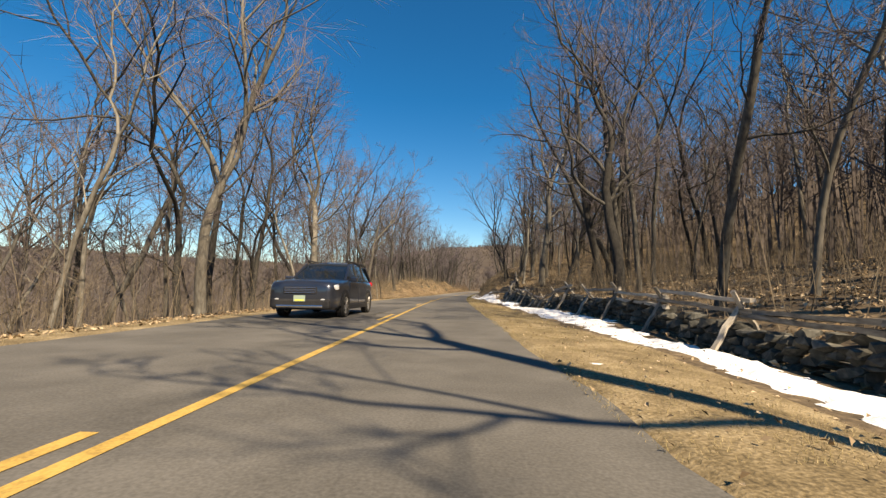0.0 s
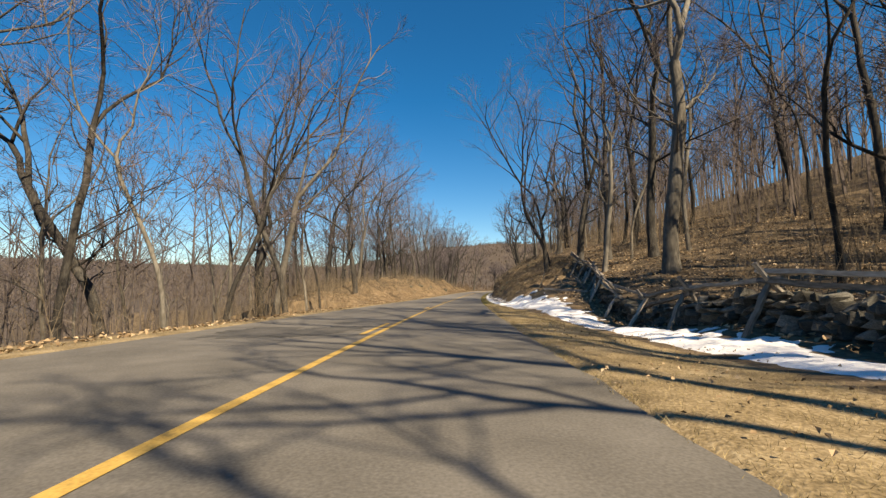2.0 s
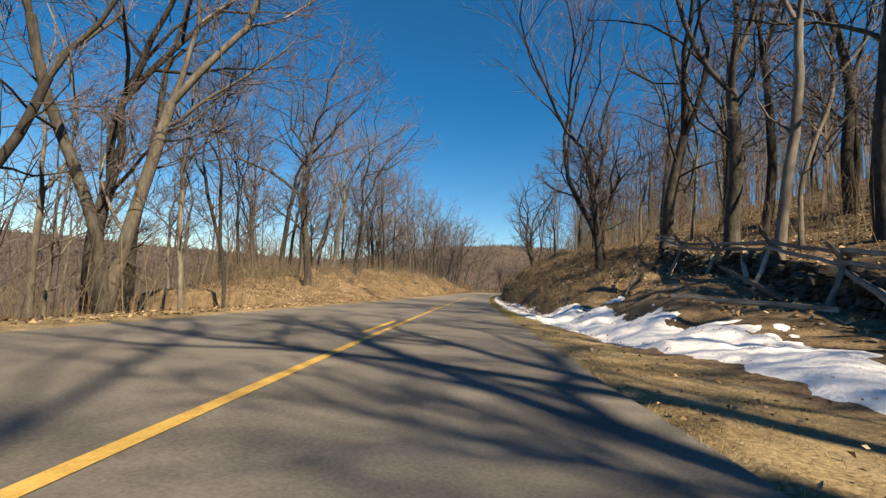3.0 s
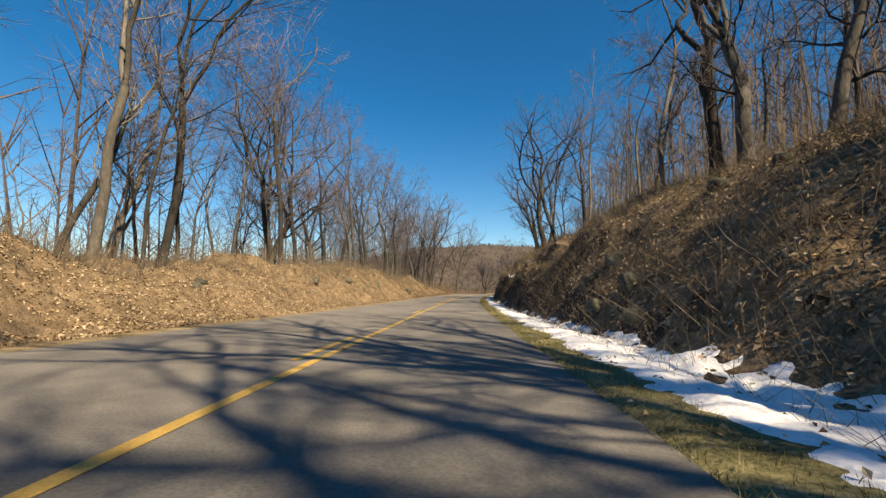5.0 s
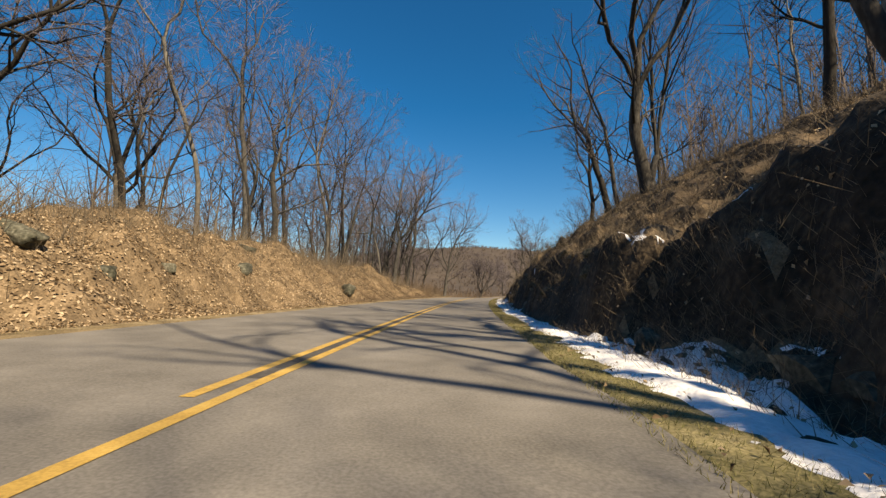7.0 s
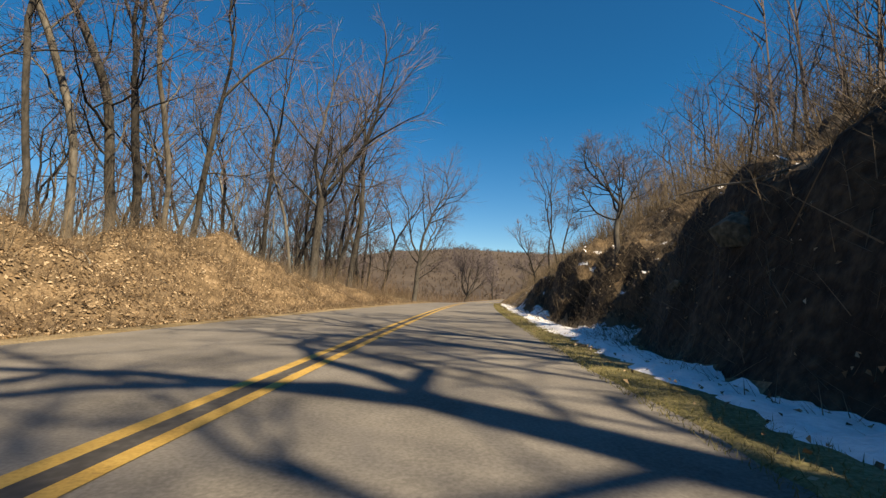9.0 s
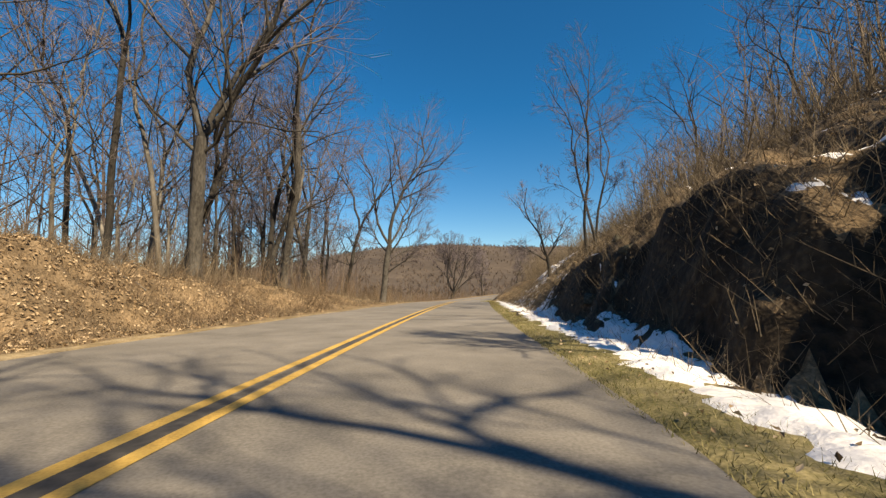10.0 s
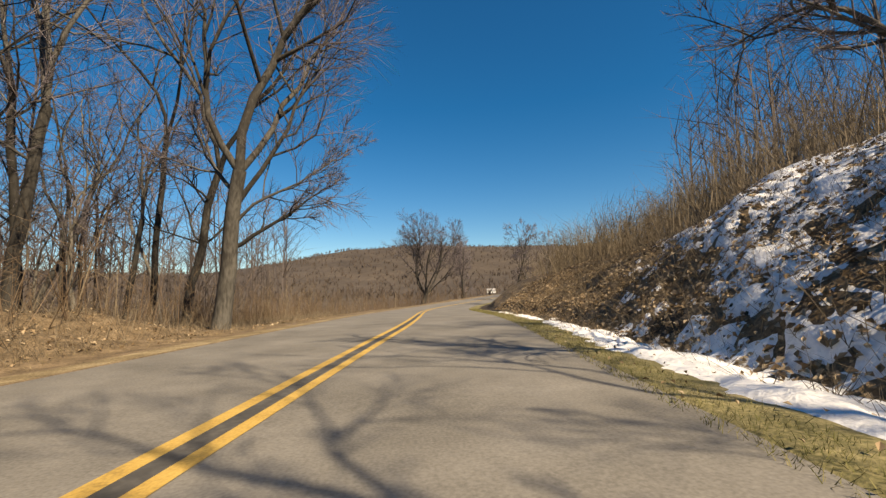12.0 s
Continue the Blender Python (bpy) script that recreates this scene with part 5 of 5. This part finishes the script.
# ---- patches on the road ----
def road_patch(u0, u1, y0, y1, ragged):
    us, ys = np.arange(u0 - 0.3, u1 + 0.31, 0.035), np.arange(y0 - 0.6, y1 + 0.61, 0.055)

    def keep(u, y):
        m = np.minimum(np.minimum(u - u0, u1 - u) * 1.5, np.minimum(y - y0, y1 - y) * 0.8)
        return m + ragged * (wave(u + 20, y * 0.6, 0.8) + 0.6 * wave(u, y, 0.3) + 0.6 * wave(u, y, 0.13) + 0.5 * wave(u, y, 0.06)) > 0

    me = grid_mesh("road_patch", us, ys, lambda u, y: line_z(y) - 0.004 * np.abs(u) + 0.0085, PATCH, None, keep)
    tagged(new("road_patch", me), "dark ragged sealed patch in the asphalt", "road patch", "road patches", "structure")


road_patch(-3.9, -0.6, 16.6, 27.0, 0.5)
road_patch(-2.7, -0.95, 32.0, 34.6, 1.0)
road_patch(-3.2, -0.6, 42.4, 44.4, 0.9)
road_patch(-1.5, -1.1, 45.7, 46.5, 0.3)


# ---- the car ----
PAINT = plain("slate_paint", (0.04, 0.046, 0.062), 0.3, 0.6, 1.0)
TRIM = material("black_trim", [(0.012, 0.012, 0.013), (0.025, 0.025, 0.027)], 8, 0.7, 0.1, 6, world_space=False)
GLASS = plain("tinted_glass", (0.008, 0.011, 0.013), 0.03, 0.0, 1.0)
RUBBER = material("tyre_rubber", [(0.012, 0.012, 0.012), (0.03, 0.029, 0.027)], 9, 0.9, 0.2, 6, world_space=False)
ALLOY = plain("alloy", (0.42, 0.41, 0.40), 0.35, 0.9)
CHROME = plain("chrome", (0.75, 0.75, 0.76), 0.12, 1.0)
LAMP = plain("lamp_lens", (0.62, 0.64, 0.66), 0.08, 0.3, 1.0)
AMBER = plain("amber_lens", (0.75, 0.2, 0.02), 0.2)
RED = plain("red_lens", (0.45, 0.01, 0.012), 0.15, 0.0, 1.0)
PLATE = plain("number_plate_green", (0.26, 0.33, 0.27), 0.5)
PLATE_BAR = plain("plate_bar", (0.7, 0.62, 0.08), 0.5)


def box(bm, c, s, bevel=0.0, rot=None):
    g = bmesh.ops.create_cube(bm, size=1, matrix=Matrix.LocRotScale(Vector(c), Euler(rot or (0, 0, 0)), Vector(s)))
    if bevel:
        es = {e for v in g["verts"] for e in v.link_edges}
        bmesh.ops.bevel(bm, geom=list(es), offset=bevel, segments=2, affect="EDGES", profile=0.6)
    return bm


def loft(bm, sections, close=True):
    rows = [[bm.verts.new(p) for p in s] for s in sections]
    for a, b in zip(rows, rows[1:]):
        for k in range(len(a) - 1):
            bm.faces.new((a[k], a[k + 1], b[k + 1], b[k]))
    if close:
        bm.faces.new(rows[0][::-1])
        bm.faces.new(rows[-1])
    bmesh.ops.recalc_face_normals(bm, faces=bm.faces)
    return bm


def car():
    """A wagon: x forward, y to its left, z up, the origin on the road under its middle."""
    root = new("car")
    xs = [2.40, 2.36, 2.25, 2.05, 1.6, 1.15, 0.8, 0.2, -0.6, -1.4, -1.9, -2.2, -2.34, -2.4]
    half = [0.72, 0.82, 0.88, 0.905, 0.915, 0.92, 0.92, 0.92, 0.92, 0.915, 0.90, 0.87, 0.80, 0.68]
    low = [0.36, 0.28, 0.24, 0.23, 0.23, 0.24, 0.25, 0.25, 0.25, 0.25, 0.26, 0.28, 0.32, 0.42]
    top = [0.86, 0.94, 0.98, 1.01, 1.05, 1.07, 1.08, 1.07, 1.07, 1.08, 1.09, 1.08, 1.04, 0.92]
    sec = []
    for x, w, lo, hi in zip(xs, half, low, top):
        d = hi - lo
        r = [(0, lo), (w * 0.9, lo), (w * 0.985, lo + 0.14 * d), (w, lo + 0.42 * d), (w * 0.985, lo + 0.66 * d), (w * 0.992, lo + 0.72 * d), (w * 0.955, lo + 0.9 * d), (w * 0.88, hi - 0.01), (w * 0.5, hi + 0.025), (0, hi + 0.035)]
        ring = r + [(-a, b) for a, b in r[-2:0:-1]]
        sec.append([(x, a, b) for a, b in ring] + [(x, *ring[0])])
    bm = loft(bmesh.new(), [s[:-1] + [s[0]] for s in sec])
    bmesh.ops.remove_doubles(bm, verts=bm.verts, dist=0.0005)
    body = part("body", bm, PAINT, root, "slate-grey metallic body")
    for p in body.data.polygons:
        p.use_smooth = True
    # cabin with dark glass, then roof and pillars over it
    cab = [(1.02, 0.80, 0.72, 1.06, 1.07), (0.62, 0.82, 0.70, 1.06, 1.34), (0.22, 0.835, 0.66, 1.06, 1.56), (-0.3, 0.84, 0.655, 1.06, 1.60), (-1.2, 0.835, 0.65, 1.06, 1.59), (-1.75, 0.82, 0.63, 1.06, 1.54), (-2.02, 0.79, 0.66, 1.07, 1.34), (-2.24, 0.75, 0.7, 1.06, 1.07)]
    part("cabin_glass", loft(bmesh.new(), [[(x, -wb, lo), (x, -wt - (wb - wt) * 0.05, hi - 0.02), (x, 0, hi + 0.0), (x, wt + (wb - wt) * 0.05, hi - 0.02), (x, wb, lo)] for x, wb, wt, lo, hi in cab]), GLASS, root, "dark tinted windows")
    part("roof", loft(bmesh.new(), [[(x, -w - 0.012, z - 0.05), (x, -w * 0.9, z + 0.015), (x, 0, z + 0.035), (x, w * 0.9, z + 0.015), (x, w + 0.012, z - 0.05), (x, 0, z - 0.06)] for x, w, z in ((0.26, 0.655, 1.555), (0.0, 0.675, 1.605), (-0.6, 0.68, 1.625), (-1.3, 0.675, 1.615), (-1.72, 0.65, 1.57), (-1.9, 0.63, 1.545))]), PAINT, root)
    for s in (1, -1):
        for a, b, w in (((1.04, 0.80, 1.05), (0.24, 0.67, 1.56), 0.07), ((-0.12, 0.845, 1.05), (-0.22, 0.665, 1.58), 0.06), ((-1.08, 0.845, 1.05), (-1.12, 0.665, 1.58), 0.06), ((-2.22, 0.76, 1.05), (-1.82, 0.645, 1.55), 0.13)):
            bm = bmesh.new()
            va, vb = Vector((a[0], s * a[1], a[2])), Vector((b[0], s * b[1], b[2]))
            box(bm, (0, 0, (vb - va).length / 2), (w, 0.05, (vb - va).length), 0.012)
            bmesh.ops.transform(bm, matrix=between(va, vb), verts=bm.verts)
            part("pillar", bm, PAINT if w > 0.065 else TRIM, root)
        bm = box(bmesh.new(), (-0.75, s * 0.62, 1.665), (2.0, 0.045, 0.05), 0.018)
        box(bm, (0.12, s * 0.62, 1.63), (0.12, 0.05, 0.09), 0.015)
        box(bm, (-1.65, s * 0.62, 1.61), (0.14, 0.05, 0.1), 0.015)
        part("roof_rail", bm, TRIM, root, "black roof rail")
        bm = box(bmesh.new(), (0.78, s * 0.99, 1.09), (0.13, 0.22, 0.15), 0.04)
        box(bm, (0.80, s * 0.87, 1.05), (0.06, 0.1, 0.05), 0.012)
        part("wing_mirror", bm, PAINT, root)
        lamp = part("headlight", box(bmesh.new(), (2.14, s * 0.72, 0.83), (0.36, 0.34, 0.15), 0.05, (0, 0.12, -s * 0.5)), LAMP, root, "clear headlight")
        part("indicator", box(bmesh.new(), (1.93, s * 0.875, 0.82), (0.07, 0.05, 0.05), 0.015), AMBER, lamp, "amber indicator")
        part("fog_light", bmesh_disc(0.075, 0.08, (2.385, s * 0.62, 0.47)), LAMP, root)
        part("tail_light", box(bmesh.new(), (-2.24, s * 0.76, 0.98), (0.26, 0.2, 0.17), 0.05), RED, root, "red tail light")
        part("sill", box(bmesh.new(), (-0.02, s * 0.91, 0.29), (2.1, 0.05, 0.14), 0.02), TRIM, root, "black sill cladding")
        for dx in (0.45, -0.6):
            door = part("door", box(bmesh.new(), (dx - 0.02, s * 0.912, 0.70), (0.99, 0.03, 0.62), 0.014), PAINT, root)
            part("door_handle", box(bmesh.new(), (dx - 0.3, s * 0.935, 0.86), (0.2, 0.03, 0.03), 0.01), PAINT, door)
        for dx in (1.37, -1.375):
            bm = bmesh.new()
            ring_of(bm, 0.36, 0.44, 0.05, (dx, s * 0.905, 0.345), 0, math.pi)
            part("wheel_arch", bm, TRIM, root, "black wheel-arch cladding")
            part("wheel_well", bmesh_disc(0.37, 0.02, (dx, s * 0.905, 0.35), "y"), TRIM, root)
            wheel = new("wheel")
            wheel.parent = root
            wheel.location = (dx, s * 0.855, 0.345)
            bm = bmesh.new()
            prof = [(0.235, 0.09), (0.27, 0.112), (0.315, 0.112), (0.338, 0.09), (0.345, 0.0), (0.338, -0.09), (0.315, -0.112), (0.235, -0.09)]
            rings = [[bm.verts.new((r * math.cos(t), h, r * math.sin(t))) for r, h in prof] for t in np.linspace(0, 2 * math.pi, 33)[:-1]]
            for a, b in zip(rings, rings[1:] + rings[:1]):
                for k in range(len(prof) - 1):
                    bm.faces.new((a[k], a[k + 1], b[k + 1], b[k]))
            bmesh.ops.recalc_face_normals(bm, faces=bm.faces)
            part("tyre", bm, RUBBER, wheel)
            bm = bmesh.new()
            ring_of(bm, 0.205, 0.24, 0.17, (0, 0, 0), 0, 2 * math.pi)
            for k in range(10):
                t = 2 * math.pi * k / 10 + (0.12 if k % 2 else -0.12)
                box(bm, (0.13 * math.cos(t), s * 0.088, 0.13 * math.sin(t)), (0.2, 0.03, 0.032), 0.006, (0, -t, 0))
            box(bm, (0, s * 0.09, 0), (0.1, 0.04, 0.1), 0.015)
            part("rim", bm, ALLOY, wheel, "multi-spoke alloy rim")
    grille = part("grille", box(bmesh.new(), (2.375, 0, 0.75), (0.08, 0.92, 0.2), 0.03), TRIM, root, "dark grille")
    for z in (0.685, 0.73, 0.775, 0.82):
        part("grille_bar", box(bmesh.new(), (2.418, 0, z), (0.02, 0.84, 0.018), 0.005), CHROME, grille)
    part("front_bumper", box(bmesh.new(), (2.315, 0, 0.40), (0.24, 1.62, 0.26), 0.06), TRIM, root, "black lower bumper")
    part("skid_strip", box(bmesh.new(), (2.43, 0, 0.33), (0.05, 1.25, 0.07), 0.02), CHROME, root, "silver bumper strip")
    plate = part("number_plate", box(bmesh.new(), (2.445, 0.0, 0.54), (0.015, 0.31, 0.16), 0.004), PLATE, root)
    part("plate_bar", box(bmesh.new(), (2.455, 0, 0.495), (0.006, 0.24, 0.035), 0.001), PLATE_BAR, plate)
    part("rear_bumper", box(bmesh.new(), (-2.33, 0, 0.46), (0.16, 1.5, 0.2), 0.05), TRIM, root)
    tagged(root, "slate-grey estate car with black cladding and roof rails", "car")
    return root


def bmesh_disc(r, depth, c, axis="x"):
    bm = bmesh.new()
    rot = Euler((0, math.pi / 2, 0)) if axis == "x" else Euler((math.pi / 2, 0, 0))
    bmesh.ops.create_cone(bm, cap_ends=True, segments=24, radius1=r, radius2=r * 0.94, depth=depth, matrix=Matrix.LocRotScale(Vector(c), rot, None))
    return bm


def ring_of(bm, r0, r1, wide, c, t0, t1, n=24):
    """A flat-sided ring or arch round the y axis."""
    cx, cy, cz = c
    rows = []
    for k in range(n + 1):
        t = t0 + (t1 - t0) * k / n
        rows.append([bm.verts.new((cx + r * math.cos(t), cy + h, cz + r * math.sin(t))) for r, h in ((r0, -wide / 2), (r1, -wide / 2), (r1, wide / 2), (r0, wide / 2))])
    for a, b in zip(rows, rows[1:]):
        for k in range(4):
            bm.faces.new((a[k], a[(k + 1) % 4], b[(k + 1) % 4], b[k]))
    bmesh.ops.recalc_face_normals(bm, faces=bm.faces)


the_car = car()
CAR_Y = 20.7
the_car.matrix_basis = pose(float(line_x(CAR_Y)) - 2.1, CAR_Y, float(line_z(CAR_Y)) - 0.004, 0, 0, -91)


# ---- a house far off in the valley ----
def house():
    white = material("white_boards", [(0.62, 0.61, 0.58), (0.78, 0.77, 0.74)], 0.6, 0.8, 0.2, 8)
    slate = material("roof_sheet", [(0.30, 0.29, 0.28), (0.42, 0.41, 0.40)], 0.6, 0.6, 0.2, 8)
    dark = plain("window_glass", (0.03, 0.035, 0.04), 0.1)
    root = new("house")
    part("wall", box(bmesh.new(), (0, 0, 1.9), (11, 7, 3.8), 0.03), white, root, "white boarded wall")
    bm = bmesh.new()
    pts = [(-5.9, -4.1, 3.7), (5.9, -4.1, 3.7), (5.9, 4.1, 3.7), (-5.9, 4.1, 3.7), (-5.9, 0, 6.2), (5.9, 0, 6.2)]
    v = [bm.verts.new(p) for p in pts]
    for f in ((0, 1, 5, 4), (2, 3, 4, 5), (0, 4, 3), (1, 2, 5), (3, 2, 1, 0)):
        bm.faces.new([v[i] for i in f])
    roof = part("roof", bm, slate, root, "grey pitched roof")
    part("chimney", box(bmesh.new(), (3, 0.3, 6.3), (0.7, 0.7, 1.4), 0.03), slate, roof)
    for x in (-3.6, -1.2, 3.4):
        win = part("window", box(bmesh.new(), (x, -3.52, 2.0), (1.0, 0.08, 1.3), 0.02), white, root)
        part("pane", box(bmesh.new(), (x, -3.57, 2.0), (0.84, 0.03, 1.14)), dark, win)
    part("door", box(bmesh.new(), (1.1, -3.53, 1.1), (0.95, 0.08, 2.1), 0.02), dark, root)
    tagged(root, "small white shed in the far valley", "house")
    u = 73 - float(line_x(412))
    root.location = place(u, 412, -0.2)
    root.rotation_euler = (0, 0, radians(-12))
    root.scale = (0.45, 0.45, 0.45)


house()
